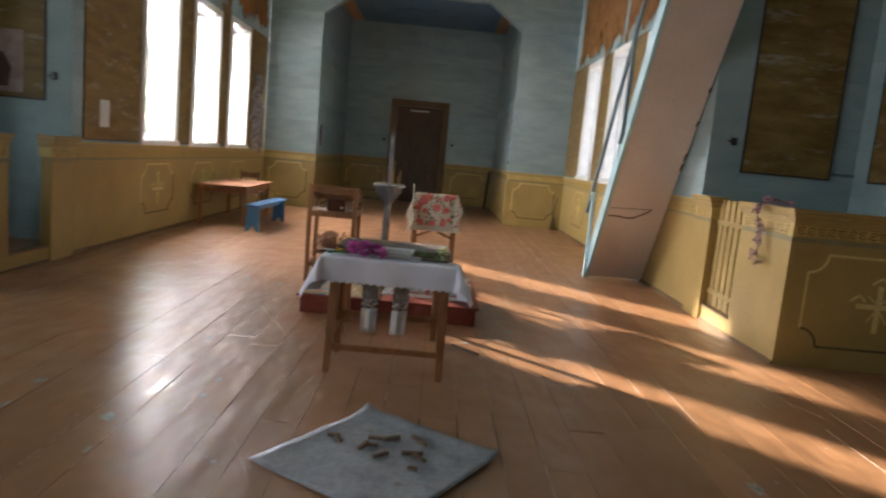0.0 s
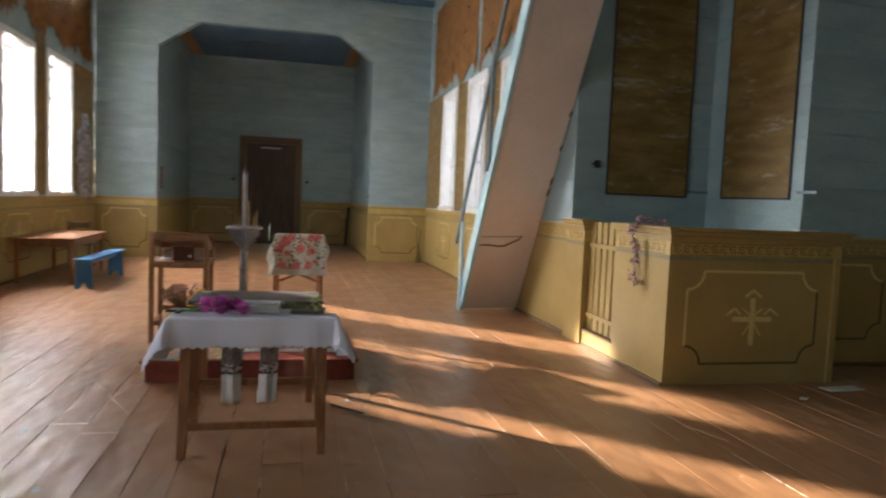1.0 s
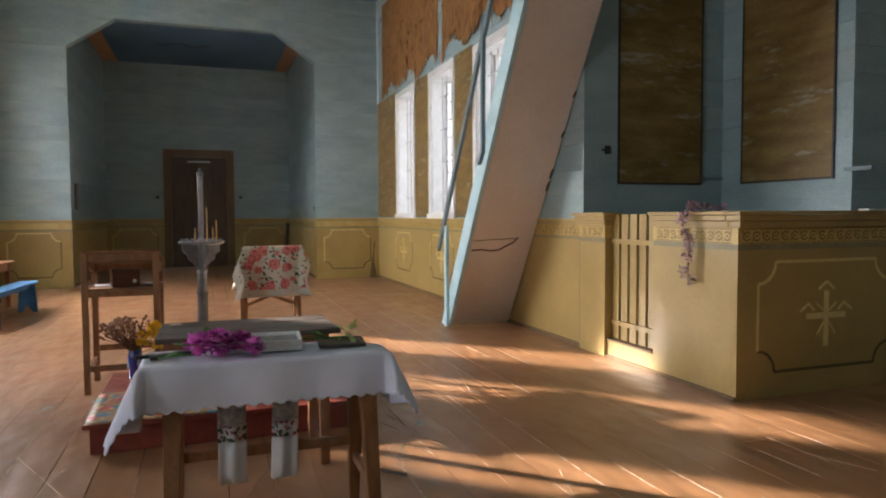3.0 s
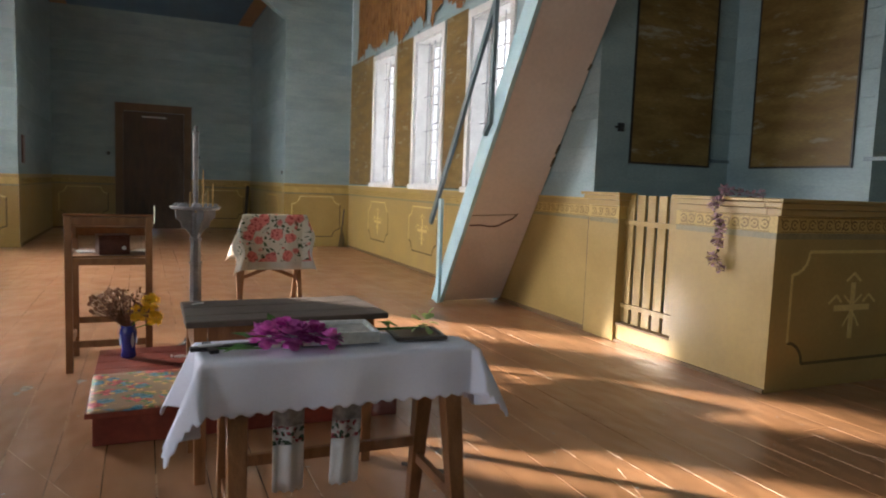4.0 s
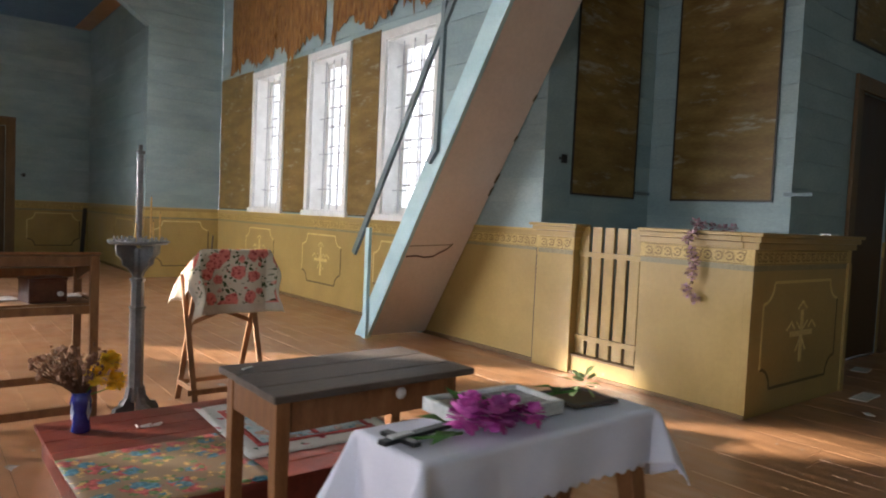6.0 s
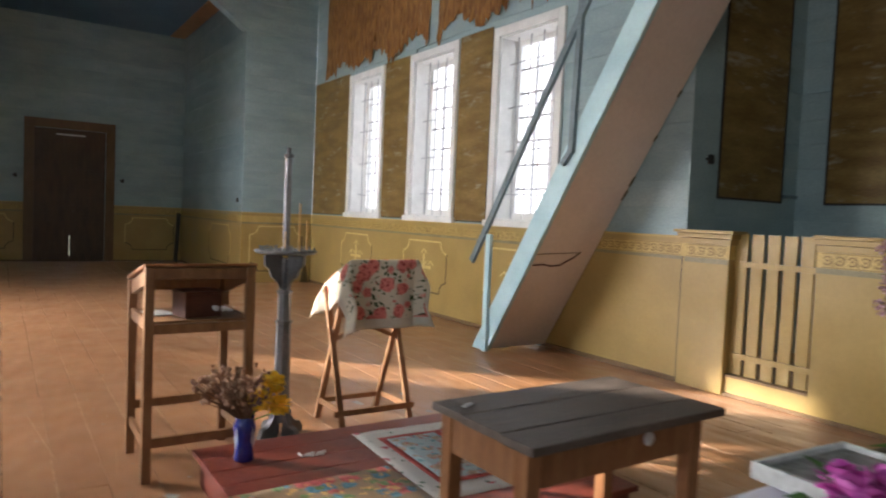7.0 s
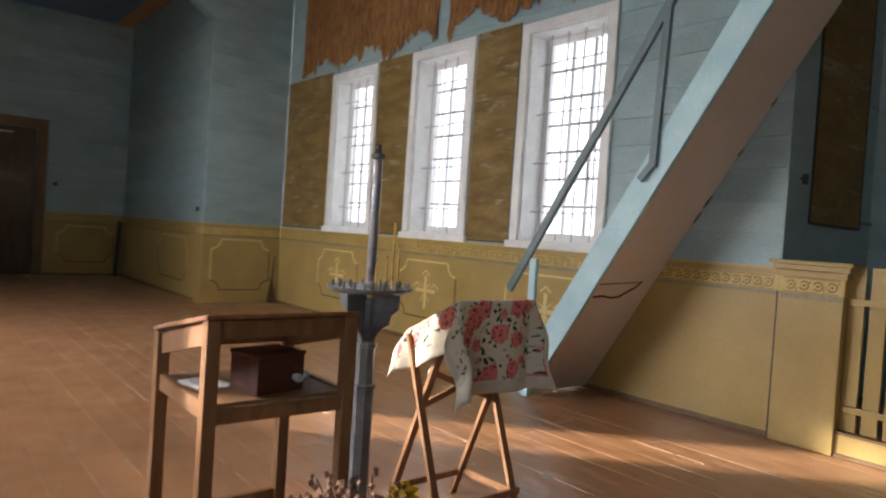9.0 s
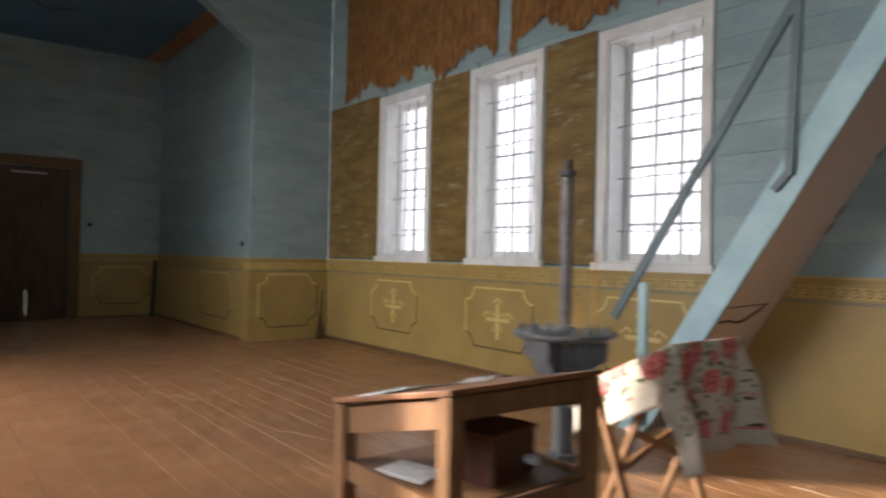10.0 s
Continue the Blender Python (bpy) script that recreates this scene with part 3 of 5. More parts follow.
for k, (c, a, b, w) in enumerate(RIGHT_WINDOWS):
    window("window_%d" % (k + 1), XR, -1, c, a, b, w, 3, 7)
    window_light(XR + 0.37, c, (a + b) / 2, 2 * w, b - a, -1, RIGHT_WATTS, (0.94, 0.97, 1.0))
for k, (c, a, b, w) in enumerate(LEFT_WINDOWS):
    window("window_%d" % (k + 4), XL, 1, c, a, b, w, 2, 4)
    window_light(XL - 1.3, c + 1.2, (a + b) / 2 + 0.95, 1.7, b - a + 1.8, 1, LEFT_WATTS * (1.3, 1.0, 0.5)[k], (1.0, 0.97, 0.95), -1.2)

# painted panels of the wainscot
for c in (15.3, 12.95, 10.8):
    painted_panel(wall_east, put_e, c - 0.62, c + 0.62, 0.33, 1.09, flip=True)
for c in (10.9, 13.0, 15.2):
    painted_panel(wall_west, put_w, c - 0.62, c + 0.62, 0.33, 1.09)

# the wall with the eight-sided opening into the far room
AL, AR, AZ, BL, BR, BZ = -3.13, 1.82, 4.89, -2.24, 0.97, 5.50
wall_north = part("wall_north", bmesh.new(), BLUE)
tagged(wall_north, "blue board wall with a wide opening with cut-off corners", "wall", kind="structure")
put_n = plane_of("y", YF, -1)
bm = bmesh.new()
for poly in (((XL, 0), (AL, 0), (AL, AZ), (BL, BZ), (BL, TOP), (XL, TOP)), ((AR, 0), (XR, 0), (XR, TOP), (BR, TOP), (BR, BZ), (AR, AZ)), ((BL, BZ), (BR, BZ), (BR, TOP), (BL, TOP))):
    prism(bm, poly, lambda u, z, d: put_n(u, z, -0.022 if d else -0.24))
wall_north.data = mesh_of(bm, "wall_north", BLUE)


def gap_at(z):
    k = min(1.0, max(0.0, (z - AZ) / (BZ - AZ)))
    return AL + (BL - AL) * k, AR + (BR - AR) * k


z, k = LEDGE, 0
while z < TOP - 0.02:
    e = min(z + (0.27, 0.25, 0.29, 0.26)[k % 4], TOP)
    if z < AZ < e:
        e = AZ
    if z < BZ < e:
        e = BZ
    d = -0.002 + 0.002 * (k % 2)
    if z >= BZ - 0.001:
        polys = [((XL, z), (XR, z), (XR, e), (XL, e))]
    else:
        (l0, r0), (l1, r1) = gap_at(z), gap_at(e)
        polys = [((XL, z), (l0, z), (l1, e), (XL, e)), ((r0, z), (XR, z), (XR, e), (r1, e))]
    for poly in polys:
        bm = bmesh.new()
        poly = [(u, q + (0.002 if i < 2 else -0.002)) for i, (u, q) in enumerate(poly)]
        prism(bm, poly, lambda u, q, f: put_n(u, q, d if f else -0.022))
        part("board", bm, BLUE, wall_north)
    z, k = e, k + 1
for a, b in ((XL, AL), (AR, XR)):
    for nm, za, zb, da, db, mt in (("wainscot_panelling", 0.001, 1.165, -0.022, 0, OCHRE_WALL), ("olive_band", 1.165, 1.2, -0.022, 0.001, OLIVE_BAND), ("frieze", 1.2, 1.325, -0.022, 0.006, GOLD), ("ledge", 1.325, LEDGE - 0.02, -0.022, 0.022, OCHRE_WALL), ("ledge_cap", LEDGE - 0.02, LEDGE, -0.022, 0.035, GOLD)):
        bm = bmesh.new()
        slab(bm, put_n, a, b, za, zb, da, db)
        part(nm, bm, mt, wall_north)
    painted_panel(wall_north, put_n, a + 0.17, b - 0.2, 0.23, 1.12, cross=False)

for x0, x1 in ((AL, AL + 0.008), (AR - 0.008, AR)):
    for nm, za, zb, mt in (("jamb_panelling", 0.001, 1.2, OCHRE_WALL), ("jamb_frieze", 1.2, 1.325, GOLD), ("jamb_ledge", 1.325, LEDGE, OCHRE_WALL)):
        part(nm, B((x0, x1, YF + 0.001, YF + 0.26, za, zb)), mt, wall_north)

# the far room
DOOR = (-1.47, 0.04, 0.0, 3.15)
chancel_west, put_cw = wall("wall_far_west", "x", AL - 0.02, 1, YF + 0.24, YD, 0, 5.74, thick=0.3)
chancel_east, put_ce = wall("wall_far_east", "x", AR + 0.02, -1, YF + 0.24, YD, 0, 5.74, thick=0.3)
chancel_north, put_cn = wall("wall_far_north", "y", YD, -1, AL - 0.3, AR + 0.3, 0, 5.74, [DOOR], thick=0.3)
painted_panel(chancel_north, put_cn, 0.5, 1.65, 0.3, 1.1, cross=False)
painted_panel(chancel_north, put_cn, -3.0, -1.85, 0.3, 1.1, cross=False)
painted_panel(chancel_east, put_ce, 18.2, 19.9, 0.3, 1.1, cross=False)
far_ceiling = part("ceiling_far", B((AL - 0.3, AR + 0.3, YF + 0.24, YD + 0.3, 5.74, 5.86)), CEIL_BLUE)
tagged(far_ceiling, "deep blue painted ceiling with cracks, bordered in orange", "ceiling", kind="structure")
part("border", B((AL, AL + 0.38, YF + 0.25, YD, 5.728, 5.739)), ORANGE, far_ceiling)
part("border", B((AR - 0.36, AR, YF + 0.25, YD, 5.728, 5.739)), ORANGE, far_ceiling)
bm = bmesh.new()
rng = random.Random(4)
pts = [(-1.6 + 0.14 * i, 20.3 + 0.12 * math.sin(i * 1.3) + rng.uniform(-0.05, 0.05)) for i in range(10)]
for p, q in zip(pts, pts[1:]):
    beam(bm, (*p, 5.736), (*q, 5.736), 0.05, 0.004)
part("crack", bm, BLACK_EDGE, far_ceiling)

door = new("door_1")
tagged(door, "closed dark brown double door in a brown casing", "door", kind="structure")
DX = (DOOR[0] + DOOR[1]) / 2
for s, a, b in ((-1, DOOR[0] + 0.01, DX - 0.006), (1, DX + 0.006, DOOR[1] - 0.01)):
    leaf = part("leaf", B((a, b, YD + 0.02, YD + 0.07, 0.012, 3.08)), DOOR_WOOD, door)
    for z0, z1 in ((0.2, 0.95), (1.15, 2.0), (2.2, 2.95)):
        part("raised_panel", B((a + 0.12, b - 0.12, YD + 0.005, YD + 0.02, z0, z1)), DOOR_WOOD, leaf, bevel=0.006)
part("door_stop", B((DOOR[0], DOOR[0] + 0.06, YD + 0.071, YD + 0.11, 0.001, 3.15), (DOOR[1] - 0.06, DOOR[1], YD + 0.071, YD + 0.11, 0.001, 3.15), (DOOR[0] + 0.06, DOOR[1] - 0.06, YD + 0.071, YD + 0.11, 3.03, 3.15), (DOOR[0] + 0.06, DOOR[1] - 0.06, YD + 0.071, YD + 0.11, -0.02, 0.04)), DOOR_WOOD, door)
bm = B((DX - 0.006, DX + 0.006, YD + 0.03, YD + 0.06, 0.62, 3.08), (DX - 0.006, DX + 0.006, YD + 0.03, YD + 0.06, 0.012, 0.12))
part("rebate", bm, DOOR_WOOD, door)
part("handle", BM(((DX + 0.07, YD - 0.05, 1.2), (DX + 0.07, YD - 0.05, 1.36), 0.02, 0.02), ((DX + 0.07, YD, 1.2), (DX + 0.07, YD - 0.05, 1.2), 0.02, 0.02), ((DX + 0.07, YD, 1.36), (DX + 0.07, YD - 0.05, 1.36), 0.02, 0.02)), IRON, door)
part("fanlight_bar", B((DOOR[0] + 0.45, DOOR[1] - 0.45, YD - 0.004, YD + 0.01, 3.0, 3.035)), CREAM_PANE, door, "pale strip along the door's head")
for nm, a, b, z0, z1 in (("casing_side", DOOR[0] - 0.2, DOOR[0], 0, 3.15), ("casing_side", DOOR[1], DOOR[1] + 0.2, 0, 3.15), ("casing_head", DOOR[0] - 0.2, DOOR[1] + 0.2, 3.15, 3.36)):
    part(nm, B((a, b, YD - 0.045, YD - 0.002, z0, z1)), CASING_BROWN, door, bevel=0.006)

# ceiling of the hall, with a blue cornice
ceiling = part("ceiling", B((XL - 6, XR + 6, -4.5, YF + 0.24, TOP, TOP + 0.15)), WHITE_BLUE)
tagged(ceiling, "pale blue boarded ceiling with peeling paint", "ceiling", kind="structure")
for nm, b in (("cornice_north", (XL, XR, YF - 0.12, YF - 0.004, 6.36, 6.498)),):
    c = part(nm, B(b), CEIL_BLUE, bevel=0.01)
    tagged(c, "blue-painted cornice under the ceiling", "cornice", kind="structure")

# the crossing: shallow corners with low choir enclosures, and the plain walls that close it
CX0, CX1, CY0 = -9.9, 8.7, -4.0
PX, PY = 5.10, 6.63
pier_e, put_pe = wall("wall_pier_east", "y", YP, -1, XR + 0.42, PX + 0.42, 0, TOP, wainscot=False)
bm = bmesh.new()
slab(bm, put_pe, XR + 0.001, XR + 0.42, 0, TOP, 0.0005, 0.006)
part("corner_board", bm, BLUE, pier_e)
pier_f, put_pf = wall("wall_niche_east", "x", PX, -1, PY, YP, 0, TOP, wainscot=False, core_from=PY + 0.03)
wall_te, put_te = wall("wall_transept_east", "y", PY, -1, PX + 0.0225, CX1, 0, TOP, [(6.62, 7.7, 0, 3.1)], thick=0.3)
MX = -1.18
pier_w, put_pw = wall("wall_pier_west", "y", YP, -1, MX - PX - 0.42, XL - 0.42, 0, TOP, wainscot=False)
bm = bmesh.new()
slab(bm, put_pw, XL - 0.42, XL - 0.001, 0, TOP, 0.0005, 0.006)
part("corner_board", bm, BLUE, pier_w)
wall("wall_niche_west", "x", MX - PX, 1, PY, YP, 0, TOP, wainscot=False, core_from=PY + 0.03)
wall("wall_transept_west", "y", PY, -1, CX0, MX - PX - 0.0225, 0, TOP, thick=0.3)
wall("wall_end_east", "x", CX1, -1, CY0, PY, 0, TOP)
# unseen openings added in the west end; their lamps fill the near crossing
ADDED_WEST_WINDOWS = [(1.3, 1.5, 4.1, 0.7), (4.2, 1.5, 4.1, 0.7)]
wall("wall_end_west", "x", CX0, 1, CY0, PY, 0, TOP, [(c - w, c + w, a, b) for c, a, b, w in ADDED_WEST_WINDOWS])
for c, a, b, w in ADDED_WEST_WINDOWS:
    window_light(CX0 - 0.37, c, (a + b) / 2, 2 * w, b - a, 1, WEST_WATTS, (0.95, 0.97, 1.0))
# an unseen opening added in the south wall, with a weak fill lamp
ADDED_SOUTH_WINDOWS = [(-5.2, 1.5, 4.1, 0.7)]
wall("wall_south", "y", CY0, 1, CX0, CX1, 0, TOP, [(c - w, c + w, a, b) for c, a, b, w in ADDED_SOUTH_WINDOWS])
for c, a, b, w in ADDED_SOUTH_WINDOWS:
    window_light(c, CY0 - 0.37, (a + b) / 2, 2 * w, b - a, 0, SOUTH_WATTS, (1.0, 0.95, 0.87))
painted_panel(wall_te, put_te, 5.3, 6.2, 0.3, 1.1, cross=False)
door2 = new("door_2")
tagged(door2, "closed dark brown door in a brown casing", "door", kind="structure")
part("leaf", B((6.62, 7.7, PY + 0.03, PY + 0.08, 0.012, 3.1)), DOOR_WOOD, door2)
for nm, a, b, z0, z1 in (("casing_side", 6.45, 6.62, 0, 3.1), ("casing_side", 7.7, 7.87, 0, 3.1), ("casing_head", 6.45, 7.87, 3.1, 3.27)):
    part(nm, B((a, b, PY - 0.045, PY - 0.002, z0, z1)), CASING_BROWN, door2, bevel=0.006)


def enclosure(name, side):
    """A low ochre choir enclosure in a corner of the crossing: front, side with a gap, pilaster, capped cornice."""
    def X(x):
        return x if side > 0 else MX - x

    def bx(x0, x1, y0, y1, z0, z1):
        return (min(X(x0), X(x1)), max(X(x0), X(x1)), y0, y1, z0, z1)
    e = thing(name, (0, 0, 0), "low ochre-painted choir enclosure with a gold frieze and moulded cap", "enclosure", kind="structure")
    x, yf, xe = 3.25, 6.04, 5.0
    part("front", B(bx(x, xe, yf, yf + 0.06, 0.001, 1.2)), OCHRE_WALL, e)
    part("front_side", B(bx(x, x + 0.06, yf + 0.0605, 7.06, 0.001, 1.2)), OCHRE_WALL, e)
    part("pilaster", B(bx(x - 0.03, x + 0.10, 7.80, 8.284, 0.001, 1.2)), OCHRE_WALL, e, bevel=0.008)
    part("olive_band", B(bx(x - 0.002, xe, yf - 0.002, yf - 0.0002, 1.155, 1.2), bx(x - 0.002, x - 0.0002, yf, 7.06, 1.155, 1.2), bx(x - 0.0325, x - 0.0302, 7.81, 8.26, 1.155, 1.2)), OLIVE_BAND, e)
    # black strip filling the gap beside the pilaster, in place of the gap's shade
    part("joint", B(bx(x - 0.022, x + 0.09, 8.2845, 8.2985, 0.001, 1.2)), BLACK_EDGE, e)
    part("threshold", B(bx(x, x + 0.10, 7.061, 7.799, 0.001, 0.17)), OCHRE_WALL, e)
    part("threshold_cap", B(bx(x - 0.006, x + 0.11, 7.062, 7.798, 0.171, 0.19)), CASING_BROWN, e)
    part("end_post", B(bx(xe, xe + 0.07, yf - 0.02, PY - 0.04, 0.001, 1.2)), OCHRE_WALL, e)
    part("inner_floor", B(bx(x + 0.12, PX - 0.03, yf + 0.07, YP - 0.03, 0.10, 0.16)), FLOOR, e)
    for nm, z0, z1, o, mt in (("frieze", 1.201, 1.325, 0.006, GOLD), ("cornice", 1.326, 1.38, 0.025, OCHRE_WALL), ("cornice_step", 1.381, 1.425, 0.05, OCHRE_WALL), ("cap", 1.426, 1.455, 0.075, OCHRE_WALL)):
        bv = 0.008 if o > 0.02 else 0
        part(nm, B(bx(x - o, xe + 0.07 + o, yf - 0.02 * (o > 0.02) - o, yf + 0.08, z0, z1)), mt, e, bevel=bv)
        part(nm, B(bx(x - o, x + 0.10, yf + 0.081, 7.06, z0, z1)), mt, e, bevel=bv)
        part(nm, B(bx(x - 0.03 - o, x + 0.12, 7.80 - o, 8.27 + o, z0, z1)), mt, e, bevel=bv)
    put = plane_of("y", yf, -1)
    put2 = plane_of("x", X(x), -side)
    a, b = sorted((X(3.45), X(4.84)))
    painted_panel(e, put, a, b, 0.2, 1.06)
    bm = bmesh.new()
    a, b = sorted((X(3.28), X(4.98)))
    scrolls(bm, put, a, b)
    scrolls(bm, put2, 6.1, 7.02)
    scrolls(bm, plane_of("x", X(x - 0.03), -side), 7.83, 8.24)
    tagged(part("stencilled_scrolls", bm, SCROLL, e), kind="stuff")
    part("skirting", B(bx(x - 0.02, x - 0.001, yf + 0.001, 7.79, 0.001, 0.03)), CASING_BROWN, e)
    return e


enclosure("choir_enclosure", 1)
enclosure("choir_enclosure", -1)

gate = thing("picket_gate", (3.32, 7.43, 0.195), "ochre-painted wooden picket gate with flat pales", "gate")
for k in range(5):
    y = 0.31 - 0.145 * k
    part("pale", B((-0.012, 0.012, y - 0.055, y + 0.055, 0.0, 1.24)), OCHRE_WALL, gate, bevel=0.004)
for z in (0.14, 0.95):
    part("rail", B((-0.034, -0.013, -0.36, 0.362, z, z + 0.05)), OCHRE_WALL, gate, bevel=0.004)

# floor: painted planks that run the length of the hall
floor = part("floor", B((CX0, CX1, CY0, YD + 0.3, -0.12, -0.0065)), GAP)
tagged(floor, "worn brown-painted plank floor, glossy and dusty", "floor", kind="structure")
ground = part("ground", B((-300, 300, -300, 300, -0.72, -0.6)), mat("dry_grass_ground", (0.10, 0.11, 0.045), (0.17, 0.16, 0.08), 0.9, 2))
tagged(ground, "flat ground of dry grass outside the church", "ground", kind="structure")
backdrop = part("backdrop", B((60, 60.5, -60, 290, -0.6, 70)), HAZE)
tagged(backdrop, "bright hazy white sky beyond the windows", "sky", kind="structure")

# an unseen hedge, added outside the western windows to keep the low sun off their lower panes
rng = random.Random(61)
bm = bmesh.new()
for k in range(9000):
    y = rng.uniform(11.0, 24.0)
    top = 4.15 + 0.35 * noise.noise(Vector((y * 0.9, 3.1, 0))) + 0.25 * noise.noise(Vector((y * 3.1, 1.7, 0)))
    c = Vector((-9.0 + rng.gauss(0, 0.35), y, -0.6 + (top + 0.6) * (1 - rng.random() ** 1.4)))
    d = Vector((rng.gauss(0, 1), rng.gauss(0, 1), rng.gauss(0, 1))).normalized()
    e = d.orthogonal().normalized()
    r = rng.uniform(0.06, 0.13)
    bm.faces.new([bm.verts.new(q) for q in (c - d * r, c + e * r * 0.5, c + d * r, c - e * r * 0.5)])
hedge = part("hedge", bm, LEAF)
tagged(hedge, "unseen leafy screen added outside the windows to shade their lower panes", "hedge", kind="stuff")

# ---- things fixed to the walls ----
def wall_panel(put, u0, u1, z0, z1, label, cleat=0):
    p = thing("wall_panel", (0, 0, 0), label, "panel", "marbled panels")
    bm = bmesh.new()
    slab(bm, put, u0 + 0.02, u1 - 0.02, z0 + 0.02, z1 - 0.02, 0.003, 0.016)
    part("sheet", bm, MARBLED, p)
    for nm, a, b, c, d in (("edging", u0, u0 + 0.02, z0, z1), ("edging", u1 - 0.02, u1, z0, z1), ("edging", u0 + 0.02, u1 - 0.02, z0, z0 + 0.02), ("edging", u0 + 0.02, u1 - 0.02, z1 - 0.02, z1)):
        bm = bmesh.new()
        slab(bm, put, a, b, c, d, 0.003, 0.02)
        part(nm, bm, BLACK_EDGE, p)
    if cleat:
        bm = bmesh.new()
        a, b = sorted((cleat, cleat + 0.28))
        slab(bm, put, a, b, z0 + 0.06, z0 + 0.095, 0.003, 0.022)
        part("cleat", bm, RAIL_BLUE, p, "bare grey wooden cleat", bevel=0.004)
    return p


wall_panel(put_pe, 3.69, 4.80, 1.765, 4.7, "tall marbled ochre panel edged in black on a blue wall", 4.82)
wall_panel(put_pf, 6.81, 7.99, 1.765, 4.7, "tall marbled ochre panel edged in black, catching the light", 6.42)
wall_panel(put_pw, -5.75, -4.76, 1.85, 4.7, "tall marbled ochre panel edged in black with a print on it")
wall_panel(put_te, 6.3, 7.4, 3.6, 5.6, "marbled ochre panel over a doorway")
pr = thing("print", (0, 0, 0), "faded pinkish paper print with plain dark shapes", "print")
bm = bmesh.new()
slab(bm, put_pw, -5.6, -5.02, 1.92, 2.65, 0.021, 0.024)
part("paper", bm, FADED_PRINT, pr)
bm = bmesh.new()
prism(bm, ((-5.42, 1.98), (-5.2, 1.98), (-5.16, 2.2), (-5.26, 2.38), (-5.36, 2.38), (-5.45, 2.2)), lambda u, z, d: put_pw(u, z, 0.0265 if d else 0.0245))
part("dark_shape", bm, BOXWOOD, pr)


def strip(put, u0, u1, z0, z1, edge=True):
    s = thing("wall_strip", (0, 0, 0), "strip of peeling ochre board beside a window", "panel", "strips between the windows")
    bm = bmesh.new()
    slab(bm, put, u0, u1, z0, z1, 0.003, 0.014)
    part("sheet", bm, MARBLED, s)
    bm = bmesh.new()
    slab(bm, put, u0, u1, z0 - 0.018, z0 - 0.001, 0.003, 0.018)
    part("edging", bm, BLACK_EDGE, s)


for a, b, z1 in ((15.78, 17.36, 4.02), (13.58, 14.38, 3.98), (11.44, 12.18, 3.98)):
    strip(put_e, a, b, 1.43, z1)
for a, b, z1 in ((8.55, 10.14, 4.6), (11.58, 12.17, 4.2), (13.69, 14.22, 4.2), (15.74, 17.2, 4.1)):
    strip(put_w, a, b, 1.44, z1)


def torn(put, u0, u1, zlow, z1, seed):
    """Torn hessian: overlapping hanging strips with frayed ends."""
    rng = random.Random(seed)
    t = thing("torn_hanging", (0, 0, 0), "torn brown hessian with a frayed lower edge high on the wall", "wall covering", "torn hessian")
    bm = bmesh.new()
    n = max(4, int((u1 - u0) / 0.05))
    cols = []
    for i in range(n + 1):
        u = u0 + (u1 - u0) * i / n + rng.uniform(-0.012, 0.012)
        drop = 0.10 * math.sin(i * 0.23 + seed) + rng.uniform(-0.09, 0.07) + (0.14 if rng.random() < 0.12 else 0)
        cols.append((u, zlow - drop))
    rows = 10
    grid = [[bm.verts.new(put(u + 0.01 * math.sin(j * 2.1 + i), zb + (z1 - zb) * j / rows, 0.012 + 0.02 * abs(noise.noise(Vector((u * 4, j * 0.7, seed)))) + 0.03 * max(0, 1 - j / 3) * rng.random())) for j in range(rows + 1)] for i, (u, zb) in enumerate(cols)]
    for i in range(n):
        for j in range(rows):
            bm.faces.new((grid[i][j], grid[i + 1][j], grid[i + 1][j + 1], grid[i][j + 1]))
    ob = part("cloth", bm, RAG, t)
    so = ob.modifiers.new("thickness", 'SOLIDIFY')
    so.thickness, so.offset = 0.004, 0
    bm = bmesh.new()
    for k in range(int((u1 - u0) * 16)):
        u = rng.uniform(u0 + 0.03, u1 - 0.03)
        z = rng.uniform(zlow + 0.05, z1 - 0.05)
        h, w = rng.uniform(0.05, 0.16), rng.uniform(0.012, 0.03)
        a, b = rng.uniform(0.045, 0.06), rng.uniform(0.05, 0.08)
        v = [bm.verts.new(put(*q)) for q in ((u - w, z + h, a), (u + w, z + h * 0.9, a), (u + w * 0.7, z, b + 0.01), (u, z - h * 0.35, b), (u - w * 0.8, z + 0.01, b + 0.015))]
        bm.faces.new(v)
    fl = part("loose_flakes", bm, RAG, t)
    tagged(fl, kind="stuff")
    so = fl.modifiers.new("thickness", 'SOLIDIFY')
    so.thickness, so.offset = 0.003, 0


torn(put_e, 13.02, 16.86, 4.16, 6.1, 3)
torn(put_e, 8.9, 12.78, 4.18, 6.1, 8)
torn(put_w, 8.9, 12.9, 4.35, 6.1, 5)
torn(put_w, 13.2, 17.0, 4.35, 6.1, 11)

fs = thing("floral_hanging", (0, 0, 0), "torn grey and white floral paper hanging beside a window", "hanging")
bm = bmesh.new()
rng = random.Random(21)
rows = []
for j in range(15):
    z = 1.34 + 1.78 * j / 14
    wd = 0.5 * (1 - 0.35 * (j / 14) ** 2)
    c = 16.5 + 0.05 * math.sin(j * 1.7)
    rows.append([bm.verts.new(put_w(c - wd + 2 * wd * i / 8 + rng.uniform(-0.03, 0.03) * (i in (0, 8)) * 3, z + rng.uniform(-0.05, 0.05) * (j in (0, 14)), 0.03 + 0.025 * math.sin(i * 1.9 + j * 0.6))) for i in range(9)])
